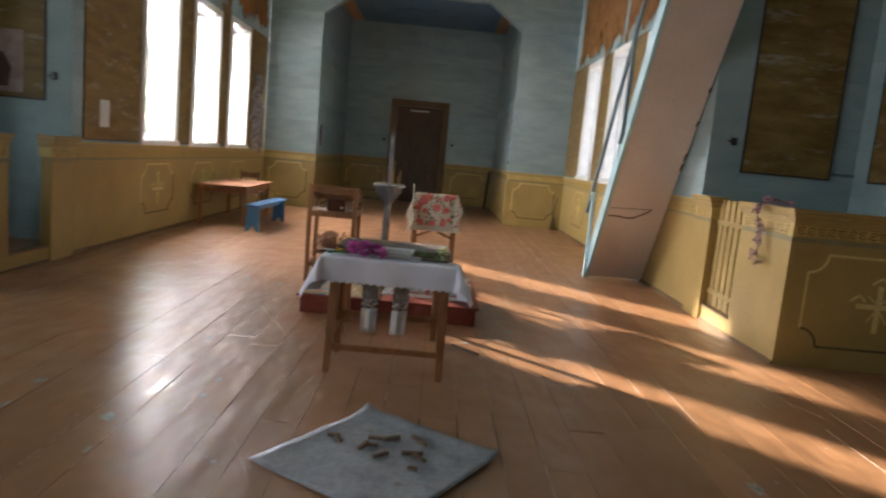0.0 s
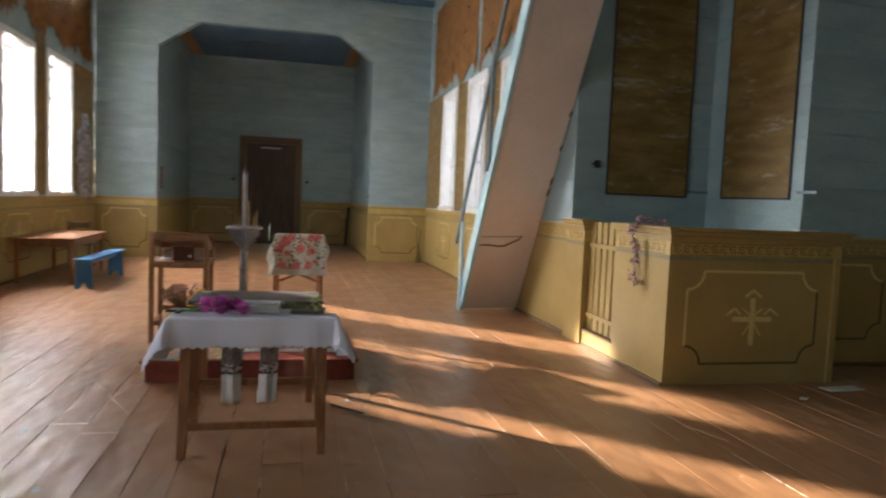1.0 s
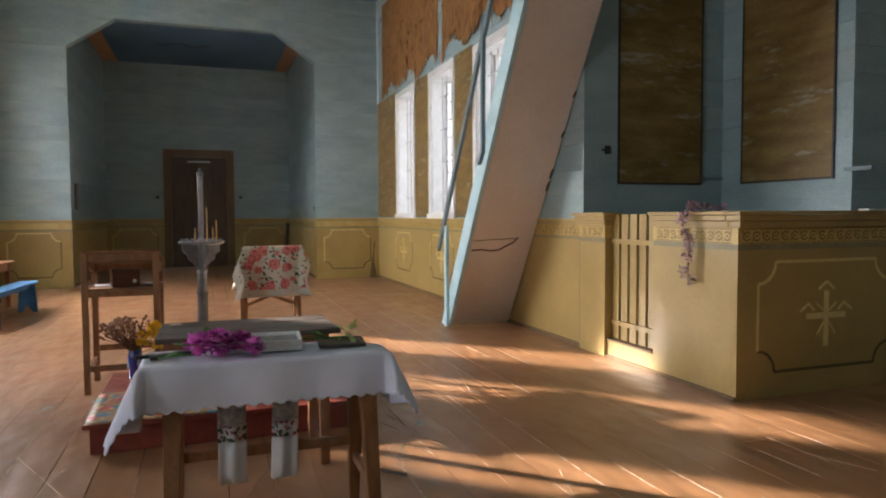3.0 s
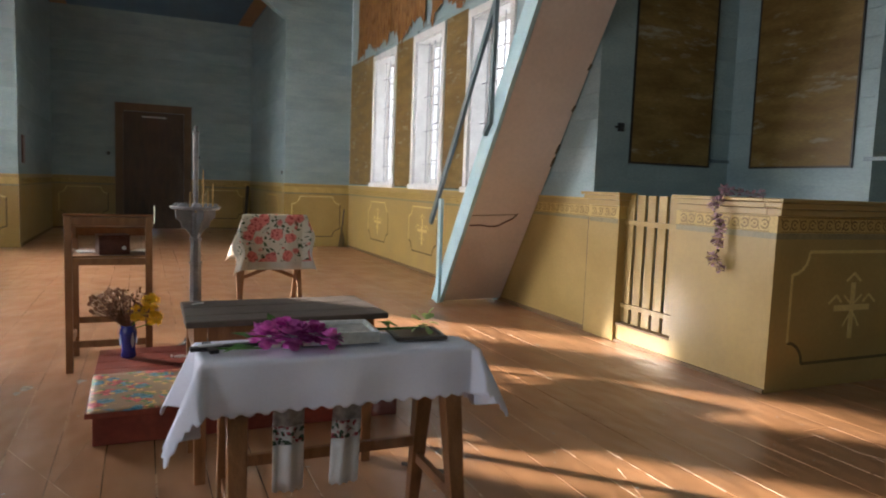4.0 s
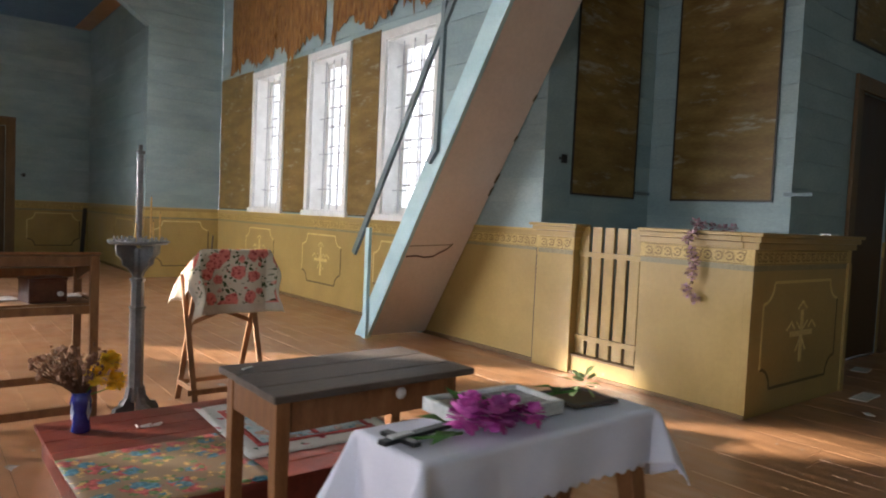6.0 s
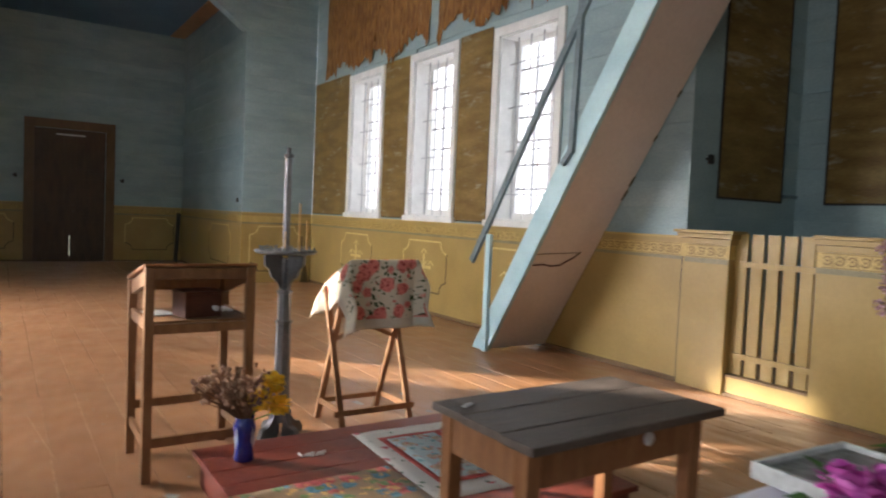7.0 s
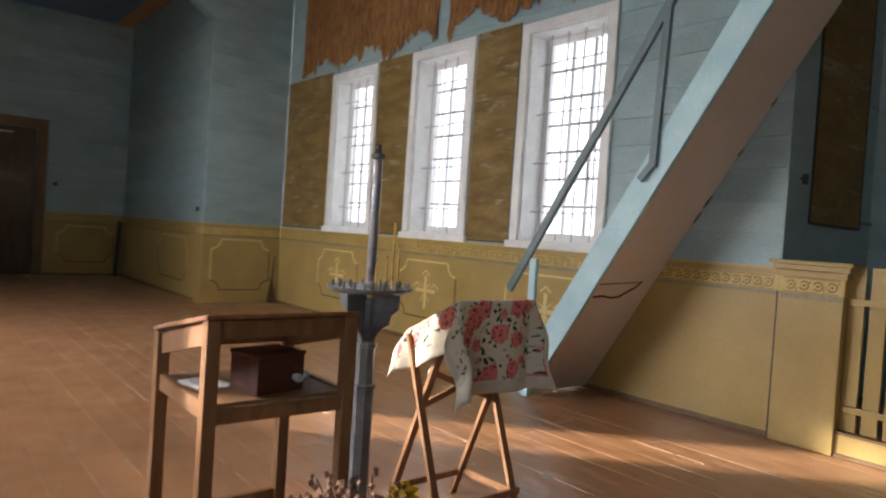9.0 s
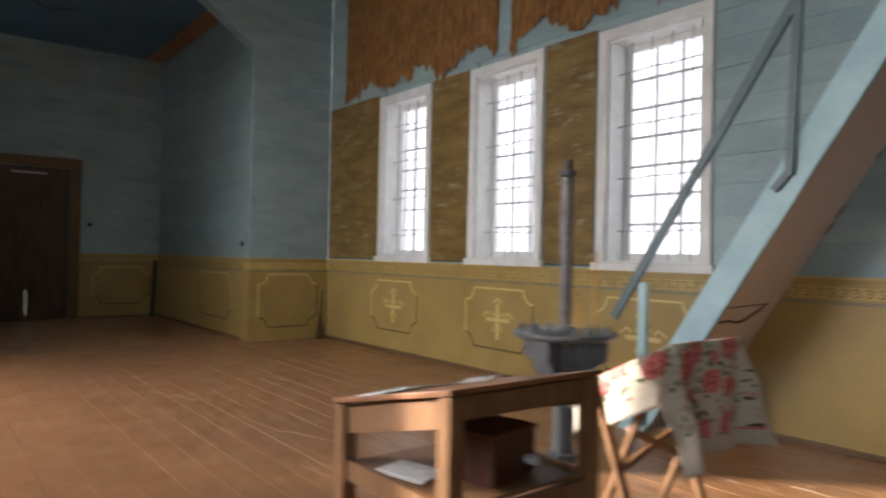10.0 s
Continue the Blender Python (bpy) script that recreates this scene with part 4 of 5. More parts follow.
for p, q in zip(rows, rows[1:]):
    for i in range(8):
        bm.faces.new((p[i], p[i + 1], q[i + 1], q[i]))
ob = part("sheet", bm, FLORAL_SHEET, fs)
so = ob.modifiers.new("thickness", 'SOLIDIFY')
so.thickness = 0.003
lab = thing("paper_notice", (0, 0, 0), "small white paper notice on an ochre board", "notice")
bm = bmesh.new()
slab(bm, put_w, 8.95, 9.2, 1.6, 1.95, 0.0145, 0.016)
part("paper", bm, PAPER, lab)
ic = thing("small_board_picture", (0, 0, 0), "small dark red framed board with plain bars", "picture")
part("board", B((AL - 0.018, AL + 0.01, 17.95, 18.2, 1.6, 2.15)), BOXWOOD, ic, bevel=0.006)
part("panel", B((AL + 0.011, AL + 0.014, 17.99, 18.16, 1.66, 2.09)), FADED_PRINT, ic)


def knob(put, u, z, label):
    s = thing("wall_switch", (0, 0, 0), label, "switch")
    bm = bmesh.new()
    slab(bm, put, u - 0.035, u + 0.035, z - 0.045, z + 0.045, 0.002, 0.03)
    part("body", bm, BLACK, s, bevel=0.008)
    bm = bmesh.new()
    slab(bm, put, u - 0.07, u - 0.036, z - 0.012, z + 0.012, 0.004, 0.02)
    part("toggle", bm, BLACK, s)


knob(put_pe, 3.56, 2.13, "small black switch on a blue wall")
knob(put_pw, -4.66, 2.15, "small black switch beside an ochre panel")
knob(put_cn, -1.83, 2.0, "small black switch beside the double door")
knob(put_cn, 0.42, 2.0, "small black switch beside the double door")
knob(put_ce, 17.75, 1.62, "small black hook on a blue wall")

# ---- the steep stair ----


def on_stair(s, off=0.0):
    """A place along the stair's lower edge at height s; off: metres towards the foot's far side."""
    return 10.16 - s * 0.631 + off, s


stair = thing("loft_stair", (0, 0, 0), "steep blue-painted loft stair with a beige boarded underside", "staircase")
TOPZ = 6.45
for x0, x1, nm in ((2.40, 2.45, "stringer"), (3.20, 3.25, "stringer")):
    bm = bmesh.new()
    y0, _ = on_stair(0.0)
    y1, _ = on_stair(TOPZ)
    o = 0.04 if x0 > 3 else 0.0
    prism(bm, ((y0 + o, 0.004), (y1 + o, TOPZ), (y1 + 0.275, TOPZ), (y0 + 0.275, 0.004)), lambda u, z, d: (x1 if d else x0, u, z))
    part(nm, bm, STAIR_BLUE, stair, bevel=0.005)
bm = bmesh.new()
y0, _ = on_stair(0.03)
y1, _ = on_stair(TOPZ)
prism(bm, ((y0 + 0.012, 0.03), (y1 + 0.012, TOPZ), (y1 + 0.035, TOPZ), (y0 + 0.035, 0.03)), lambda u, z, d: (3.252 if d else 2.451, u, z))
under = part("underside_boarding", bm, STAIR_UNDER, stair, "pale beige boarding, cracked near its foot")
pts = [(2.47, 1.01), (2.60, 1.02), (2.72, 1.0), (2.84, 1.01), (2.92, 1.06), (3.0, 1.10)]
bm = bmesh.new()
for (xa, za), (xb, zb) in zip(pts, pts[1:]):
    beam(bm, (xa, on_stair(za)[0] + 0.006, za), (xb, on_stair(zb)[0] + 0.006, zb), 0.012, 0.016)
part("crack", bm, BOXWOOD, under)
bm = bmesh.new()
for z in (1.72, 1.76, 1.86, 1.9, 2.3, 2.7):
    beam(bm, (3.235, on_stair(z)[0] + 0.004, z), (3.25, on_stair(z + 0.06)[0] + 0.004, z + 0.06), 0.02, 0.012)
beam(bm, (2.46, on_stair(1.13)[0] + 0.008, 1.13), (3.02, on_stair(1.15)[0] + 0.008, 1.15), 0.006, 0.008)
beam(bm, (3.0, on_stair(1.10)[0] + 0.008, 1.10), (3.05, on_stair(1.16)[0] + 0.008, 1.16), 0.014, 0.014)
tagged(part("paint_chips", bm, DARK_LINE, under), kind="stuff")
tread = B((2.452, 3.198, -0.10, 0.10, -0.018, 0.018))
tread_me = mesh_of(tread, "tread", STAIR_BLUE)
for k in range(26):
    z = 0.245 * (k + 1)
    if z < TOPZ:
        shared("tread", tread_me, stair, pose(0, on_stair(z)[0] + 0.155, z))
part("foot_post", B((2.36, 2.40, 10.13, 10.21, 0.002, 1.30)), STAIR_BLUE, stair, bevel=0.005)
bm = BM(((2.375, 10.47, 0.98), (2.375, 8.72, 3.70), 0.04, 0.075), ((2.375, 8.72, 3.70), (2.375, 7.2, 6.08), 0.04, 0.075))
part("handrail", bm, RAIL_BLUE, stair, bevel=0.006)
part("post", BM(((2.38, 8.96, 2.12), (2.37, 8.90, 3.62), 0.04, 0.06, (0, 1, 0)), ((2.38, 9.07, 2.02), (2.38, 8.95, 2.16), 0.04, 0.055)), RAIL_BLUE, stair)

# ---- the table with the white cloth ----
def legs_of(parent, pts, z1, w, material, taper=0.75):
    for x, y in pts:
        bm = bmesh.new()
        v = box(bm, x - w / 2, x + w / 2, y - w / 2, y + w / 2, 0.0, z1)
        for q in v[:4]:
            q.co.x, q.co.y = x + (q.co.x - x) * taper, y + (q.co.y - y) * taper
        part("leg", bm, material, parent, bevel=0.004)


def drape(bm, x0, x1, y0, y1, top, hang, uv_scale, scallop=0.0, flare=0.2, fold=0.02, step=0.022, seed=0, tilt=0.0, rounded=0.0, hem=0.0, depth=None):
    """A cloth over a board: flat on top, falling over each side by hang = (x-, x+, y-, y+), flared at the corners."""
    hx0, hx1, hy0, hy1 = hang
    nu, nv = int((x1 - x0 + hx0 + hx1) / step), int((y1 - y0 + hy0 + hy1) / step)
    uv = bm.loops.layers.uv.new("UVMap")
    grid, flat = [], {}
    for i in range(nu + 1):
        row = []
        for j in range(nv + 1):
            a = x0 - hx0 + (x1 - x0 + hx0 + hx1) * i / nu
            b = y0 - hy0 + (y1 - y0 + hy0 + hy1) * j / nv
            if scallop:
                if i in (0, nu):
                    a += (1 if i == 0 else -1) * scallop * (1 - abs(math.sin(b * 56)))
                if j in (0, nv):
                    b += (1 if j == 0 else -1) * scallop * (1 - abs(math.sin(a * 56)))
            ex = max(x0 - a, 0, a - x1)
            ey = max(y0 - b, 0, b - y1)
            sx, sy = (-1 if a < x0 else 1), (-1 if b < y0 else 1)
            cx, cy = min(max(a, x0), x1), min(max(b, y0), y1)
            if rounded and sx > 0 and ex > 0 and ey > 0:
                lim = rounded - scallop * (1 - abs(math.sin(math.atan2(ey, ex) * 7)))
                q = min(1.0, lim / math.hypot(ex, ey))
                ex, ey = ex * q, ey * q
            fall = math.hypot(ex, ey)
            soft = 0.012
            fl = flare * (1.0 if ex > 0 and ey > 0 else 0.0)
            w = fold * min(1, fall / 0.12)
            px = cx + (sx * (min(ex, soft) + fl * ex + w * (0.6 + math.sin(b * 19 + seed))) if ex > 0 else 0)
            py = cy + (sy * (min(ey, soft) + fl * ey + w * (0.6 + math.sin(a * 17 + seed * 2))) if ey > 0 else 0)
            pz = top - max(0, fall * (0.985 if not (ex and ey) else 0.95) - soft * 0.6) + tilt * (cy - y0) + (0.003 * noise.noise(Vector((a * 6, b * 6, seed))) if fall == 0 else 0)
            if depth:
                py += (cy - y0) * (depth(cx) - 1)
            v = bm.verts.new((px, py, pz))
            flat[v] = (a * uv_scale, b * uv_scale)
            row.append(v)
        grid.append(row)
    for i in range(nu):
        for j in range(nv):
            f = bm.faces.new((grid[i][j], grid[i + 1][j], grid[i + 1][j + 1], grid[i][j + 1]))
            if hem and (min(i, nu - 1 - i) < hem / step or min(j, nv - 1 - j) < hem / step):
                f.material_index = 1
            for lp in f.loops:
                lp[uv].uv = flat[lp.vert]


def cloth_part(name, bm, material, parent, label=""):
    ob = part(name, bm, material, parent, label, smooth=True)
    so = ob.modifiers.new("thickness", 'SOLIDIFY')
    so.thickness, so.offset = 0.003, 1
    return ob


T0 = (-0.28, 5.04)


def top_depth(x):
    """How deep the small table's board is along its length: its far corner is cut off."""
    return 0.80 - 0.42 * max(0.0, (x - 0.22) / 0.28) ** 1.5


tbl = thing("small_table", (T0[0], T0[1], 0, 0, 0, -0.5), "plain pine table with splayed tapered legs and stretchers", "table")
bm = bmesh.new()
prism(bm, ((-0.505, -0.18), (0.485, -0.18), *[(x, -0.18 + 0.385 * top_depth(x)) for x in (0.485, 0.42, 0.34, 0.22, -0.505)]), lambda u, v, d: (u, v, 0.828 if d else 0.80))
part("tabletop", bm, WOOD, tbl, bevel=0.004)
for sx in (-1, 1):
    for sy in (-1, 1):
        bm = bmesh.new()
        x0, y0, x1, y1 = sx * 0.40, (-0.135 if sy < 0 else 0.07), sx * 0.412, (-0.285 if sy < 0 else 0.235)
        lo = [bm.verts.new((x1 + i * 0.024, y1 + j * 0.024, 0.001)) for i, j in ((-1, -1), (1, -1), (1, 1), (-1, 1))]
        hi = [bm.verts.new((x0 + i * 0.038, y0 + j * 0.038, 0.799)) for i, j in ((-1, -1), (1, -1), (1, 1), (-1, 1))]
        bm.faces.new(lo)
        bm.faces.new(hi)
        for q in range(4):
            bm.faces.new((lo[q], lo[(q + 1) % 4], hi[(q + 1) % 4], hi[q]))
        part("leg", bm, WOOD, tbl, bevel=0.004)
for a, b in (((-0.36, -0.15), (0.36, -0.15)), ((-0.36, 0.085), (0.36, 0.085)), ((-0.41, -0.10), (-0.41, 0.035)), ((0.41, -0.10), (0.41, 0.035))):
    part("apron", BM(((*a, 0.75), (*b, 0.75), 0.022, 0.098)), WOOD, tbl)
for a, b, z in (((-0.42, -0.257), (0.42, -0.257), 0.185), ((-0.40, 0.165), (0.40, 0.165), 0.34), ((-0.408, -0.245), (-0.408, 0.185), 0.26), ((0.408, -0.245), (0.408, 0.185), 0.26)):
    part("stretcher", BM(((*a, z), (*b, z), 0.028, 0.045)), WOOD, tbl, bevel=0.003)
tc = thing("tablecloth", (T0[0], T0[1], 0.830, 0, 0, -0.5), "white linen tablecloth with a scalloped hem", "tablecloth")
bm = bmesh.new()
drape(bm, -0.51, 0.49, -0.185, 0.205, 0.006, (0.27, 0.255, 0.20, 0.2), 1.0, 0.02, 0.40, 0.007, 0.0125, 1, rounded=0.285, depth=top_depth)
cloth_part("cloth", bm, LINEN, tc)
for k, (x, w, lean) in enumerate(((-0.165, 0.125, 0.0), (0.085, 0.12, -0.03))):
    tw = thing("towel", (T0[0] + x, T0[1] + 0.10, 0.80), "white cotton towel with an embroidered band hanging from the table", "towel", "hanging towels")
    y = 0.03
    for nm, z0, z1, mt in (("band", -0.325, -0.02, GREY_BAND), ("embroidery", -0.40, -0.325, EMBROIDERY), ("cloth", -0.59, -0.40, TOWEL)):
        bm = bmesh.new()
        cols = []
        for i in range(9):
            col = []
            for j in range(5):
                z = z0 + (z1 - z0) * j / 4
                col.append(bm.verts.new((-w / 2 + w * i / 8 + lean * (-z) * 1.2, y + 0.008 * math.sin(i * 1.1 + k) * min(1, -z * 3), z - (0.012 * (i % 2) if j == 0 and nm == "cloth" else 0))))
            cols.append(col)
        for p, q in zip(cols, cols[1:]):
            for j in range(4):
                bm.faces.new((p[j], q[j], q[j + 1], p[j + 1]))
        cloth_part(nm, bm, mt, tw)

# clear plastic bag hung under the table
CLEAR = glass_mat()
CLEAR.name = "clear_crumpled_plastic"
bag = thing("plastic_bag", (T0[0] + 0.27, T0[1] + 0.10, 0.34), "clear crumpled plastic bag hanging under the table", "bag")
bm = bmesh.new()
turned(bm, [(0.02, 0.0), (0.075, 0.03), (0.10, 0.10), (0.085, 0.20), (0.05, 0.29), (0.02, 0.35)], 26)
for v in bm.verts:
    n = noise.noise_vector(v.co * 26)
    v.co += Vector((n.x, n.y * 0.6, n.z)) * 0.022
part("film", bm, CLEAR, bag)


def petals(bm, c, r, n, seed, squash=0.8):
    """A ruffled, ball-like flower head of many cupped petals."""
    rng = random.Random(seed)
    c = Vector(c)
    for k in range(n):
        h = 1 - 1.75 * (k + 0.5) / n
        a = k * 2.39996 + rng.uniform(-0.3, 0.3)
        q = math.sqrt(max(0.0, 1 - h * h))
        d = Vector((q * math.cos(a), q * math.sin(a), h))
        s = d.cross(Vector((0.2, 0.1, 1))).normalized()
        u = s.cross(d).normalized()
        R = r * rng.uniform(0.8, 1.08)
        w = R * 0.38
        lean = u * R * rng.uniform(-0.35, 0.35)
        pts = (c + d * R * 0.3, c + d * R * 0.75 - s * w + lean * 0.5, c + d * R - s * w * 0.5 + lean, c + d * R * 1.02 + s * w * 0.5 + lean, c + d * R * 0.75 + s * w + lean * 0.5, c + d * R * 0.82 + lean * 0.3)
        v = [bm.verts.new((p.x, p.y, c.z + (p.z - c.z) * squash)) for p in pts]
        for f in ((0, 1, 5), (1, 2, 5), (2, 3, 5), (3, 4, 5), (4, 0, 5)):
            bm.faces.new([v[i] for i in f])


def leaf(bm, a, b, w):
    a, b = Vector(a), Vector(b)
    d = b - a
    s = d.cross(Vector((0, 0, 1))).normalized() * w
    m = a + d * 0.5 + Vector((0, 0, 0.015))
    v = [bm.verts.new(q) for q in (a, m - s, b, m + s, m + Vector((0, 0, -0.006)))]
    for f in ((0, 1, 4), (1, 2, 4), (2, 3, 4), (3, 0, 4)):
        bm.faces.new([v[i] for i in f])


TT = 0.842
fl = thing("artificial_flowers", (-0.53, 4.94, TT + 0.005), "bunch of magenta artificial flowers lying on the tablecloth", "flowers")
for k, (x, y, z, r) in enumerate(((-0.05, 0.0, 0.045, 0.065), (0.04, -0.03, 0.045, 0.07), (0.12, 0.01, 0.04, 0.062), (0.02, 0.06, 0.05, 0.06), (0.17, -0.05, 0.035, 0.05))):
    bm = bmesh.new()
    petals(bm, (x, y, z + 0.01), r, 46, k)
    part("flower", bm, MAGENTA, fl)
bm = bmesh.new()
for a, b, w in (((-0.08, 0, 0.02), (-0.2, -0.03, 0.01), 0.03), ((-0.06, 0.04, 0.02), (-0.16, 0.1, 0.05), 0.03), ((0.1, 0.06, 0.03), (0.16, 0.16, 0.05), 0.025), ((0, 0.06, 0.05), (-0.02, 0.14, 0.11), 0.02)):
    leaf(bm, a, b, w)
part("leaves", bm, LEAF, fl)
part("stem", BM(((-0.06, 0, 0.012), (-0.24, 0.05, 0.008), 0.008, 0.008)), LEAF, fl)

cross_ob = thing("black_cross", (-0.69, 5.02, TT + 0.004, 0, 0, 8), "small black crucifix lying on the tablecloth", "cross")
part("shaft", B((-0.14, 0.14, -0.016, 0.016, 0, 0.014)), BLACK, cross_ob, bevel=0.003)
part("arm", B((-0.085, -0.055, -0.07, 0.07, 0.0, 0.0135)), BLACK, cross_ob, bevel=0.003)
part("figure_plate", B((-0.11, -0.03, -0.012, 0.012, 0.0145, 0.02)), CREAM_PANE, cross_ob)
bk = thing("picture_case", (-0.34, 5.08, TT + 0.006, 0, 0, -4), "shallow white picture case with a plain faded print behind glass", "picture")
for b in ((-0.20, 0.20, -0.12, -0.105, 0, 0.045), (-0.20, 0.20, 0.105, 0.12, 0, 0.045), (-0.20, -0.185, -0.104, 0.104, 0, 0.045), (0.185, 0.20, -0.104, 0.104, 0, 0.045)):
    part("side", B(b), PAPER, bk, bevel=0.003)
part("print", B((-0.184, 0.184, -0.104, 0.104, 0.001, 0.03)), PAPER_GREY, bk)
part("glass", B((-0.184, 0.184, -0.104, 0.104, 0.036, 0.039)), GLASS, bk)
ic2 = thing("framed_picture", (0.04, 5.05, TT + 0.004, 0, 0, -6), "framed plain picture under glass lying flat on the tablecloth", "picture")
for nm, b in (("moulding", (-0.105, 0.105, -0.10, -0.08, 0, 0.014)), ("moulding", (-0.105, 0.105, 0.08, 0.10, 0, 0.014)), ("moulding", (-0.105, -0.085, -0.079, 0.079, 0, 0.014)), ("moulding", (0.085, 0.105, -0.079, 0.079, 0, 0.014))):
    part(nm, B(b), DARK_WOOD, ic2, bevel=0.003)
part("picture_sheet", B((-0.084, 0.084, -0.079, 0.079, 0.001, 0.008)), CASING_BROWN, ic2)
lily = thing("pale_green_flower", (0.03, 5.06, TT + 0.019), "pale green artificial lily lying on the framed picture", "flower")
bm = bmesh.new()
petals(bm, (0.05, 0, 0.035), 0.07, 12, 9, 1.1)
part("flower", bm, PALE_GREEN, lily)
part("stem", BM(((0.03, 0, 0.012), (-0.2, 0.03, 0.01), 0.008, 0.008)), LEAF, lily)
bm = bmesh.new()
leaf(bm, (-0.05, 0, 0.012), (-0.14, 0.07, 0.03), 0.02)
leaf(bm, (-0.1, 0, 0.012), (-0.16, -0.06, 0.06), 0.02)
part("leaves", bm, LEAF, lily)

# ---- the dark-topped desk and the red platform ----
plat = thing("platform", (-0.37, 7.15, 0), "low dark red painted wooden platform with worn edges", "platform")
part("body", B((-0.86, 0.86, -0.70, 0.69, 0.002, 0.163)), RED_PAINT, plat, bevel=0.006)
for k in range(8):
    y0, y1 = -0.73 + 1.45 * k / 8, -0.73 + 1.45 * (k + 1) / 8
    part("plank", B((-0.895, 0.89, y0 + 0.002, y1 - 0.002, 0.164, 0.192)), RED_PAINT, plat, bevel=0.003)
PZ = 0.193


def rug(name, label, cx, cy, rz, w, d, mt, stripes=()):
    r = thing(name, (cx, cy, PZ + 0.003, 0, 0, rz), label, "rug")

    def sheet(nm, x0, x1, y0, y1, z, material, step=0.05):
        bm = bmesh.new()
        uv = bm.loops.layers.uv.new("UVMap")
        nx, ny = max(1, int((x1 - x0) / step)), max(1, int((y1 - y0) / step))
        g = [[bm.verts.new((x0 + (x1 - x0) * i / nx, y0 + (y1 - y0) * j / ny, z + 0.006 * abs(noise.noise(Vector((i * 0.4 + cx * 9, j * 0.4, 2)))))) for j in range(ny + 1)] for i in range(nx + 1)]
        for i in range(nx):
            for j in range(ny):
                f = bm.faces.new((g[i][j], g[i + 1][j], g[i + 1][j + 1], g[i][j + 1]))
                for lp in f.loops:
                    lp[uv].uv = (lp.vert.co.x, lp.vert.co.y)
        cloth_part(nm, bm, material, r)
    sheet("field", -w / 2, w / 2, -d / 2, d / 2, 0, mt)
    for nm, x0, x1, y0, y1, z, m2 in stripes:
        sheet(nm, x0, x1, y0, y1, z, m2)
    return r


rug("oilcloth", "worn flowered oilcloth spread on the platform", -0.86, 6.81, 1, 0.80, 0.76, OILCLOTH)
rug("small_rug", "white flowered rug with red stripes and a pale blue field", 0.02, 7.2, -3, 0.92, 1.0, RUG_WHITE, (("inner_field", -0.32, 0.32, -0.32, 0.32, 0.005, RUG_BLUE), ("stripe", -0.36, 0.36, 0.325, 0.36, 0.005, RUG_RED), ("stripe", -0.36, 0.36, -0.36, -0.325, 0.005, RUG_RED), ("stripe", -0.36, -0.325, -0.324, 0.324, 0.005, RUG_RED), ("stripe", 0.325, 0.36, -0.324, 0.324, 0.005, RUG_RED), ("stripe", -0.02, 0.015, -0.324, 0.324, 0.013, RUG_RED)))

desk = thing("desk", (-0.32, 6.06, 0, 0, 0, 1.0), "small desk with a weathered dark board top and pine frame", "desk")
for k, (y0, y1) in enumerate(((-0.32, -0.165), (-0.162, 0.05), (0.053, 0.24))):
    part("top_board", B((-0.488 + 0.006 * k, 0.484 - 0.004 * k, y0, y1, 0.77, 0.80)), DARK_WOOD, desk, bevel=0.006)
legs_of(desk, ((-0.42, -0.23), (0.40, -0.23), (-0.42, 0.18), (0.40, 0.18)), 0.768, 0.06, WOOD, 0.85)
part("apron", BM(((-0.385, -0.245, 0.70), (0.365, -0.245, 0.70), 0.022, 0.13)), WOOD, desk)
part("apron", BM(((-0.385, 0.195, 0.70), (0.365, 0.195, 0.70), 0.022, 0.13)), WOOD, desk)
part("apron", BM(((-0.435, -0.195, 0.70), (-0.435, 0.145, 0.70), 0.022, 0.13)), WOOD, desk)
part("apron", BM(((0.415, -0.195, 0.70), (0.415, 0.145, 0.70), 0.022, 0.13)), WOOD, desk)
bm = bmesh.new()
turned(bm, [(0.024, 0), (0.026, 0.006), (0.016, 0.012)], 14)
kn = part("knob", bm, CREAM_PANE, desk, "white round knob")
kn.matrix_basis = pose(0.12, -0.257, 0.72, 90, 0, 0)
sc = thing("paper_scrap", (-0.72, 6.18, 0.803, 0, 0, 30), "small curled white paper scrap on the desk", "paper")
part("sheet", B((-0.03, 0.03, -0.008, 0.008, 0, 0.004)), PAPER, sc)

# vase with dried and yellow flowers, and bits on the platform
vase = thing("flower_vase", (-1.075, 7.60, PZ + 0.002), "cobalt blue glass vase with dried seed heads and yellow flowers", "vase")
bm = bmesh.new()
turned(bm, [(0.046, 0), (0.052, 0.01), (0.045, 0.05), (0.043, 0.08), (0.05, 0.13), (0.057, 0.17), (0.05, 0.20), (0.044, 0.212), (0.052, 0.226), (0.047, 0.225), (0.038, 0.2)], 20)
part("glass", bm, COBALT, vase, smooth=True)
for k in range(4):
    bm = bmesh.new()
    a = k * math.pi / 2 + 0.5
    p = [(0.053 * math.cos(a + d), 0.053 * math.sin(a + d), z) for d, z in ((0, 0.07), (0.24, 0.12), (0, 0.185), (-0.24, 0.12))]
    q = [(x * 1.1, y * 1.1, z) for x, y, z in p]
    v = [bm.verts.new(c) for c in q]
    bm.faces.new(v)
    part("painted_lozenge", bm, VASE_PALE, vase)
rng = random.Random(12)
bm = bmesh.new()
heads = bmesh.new()
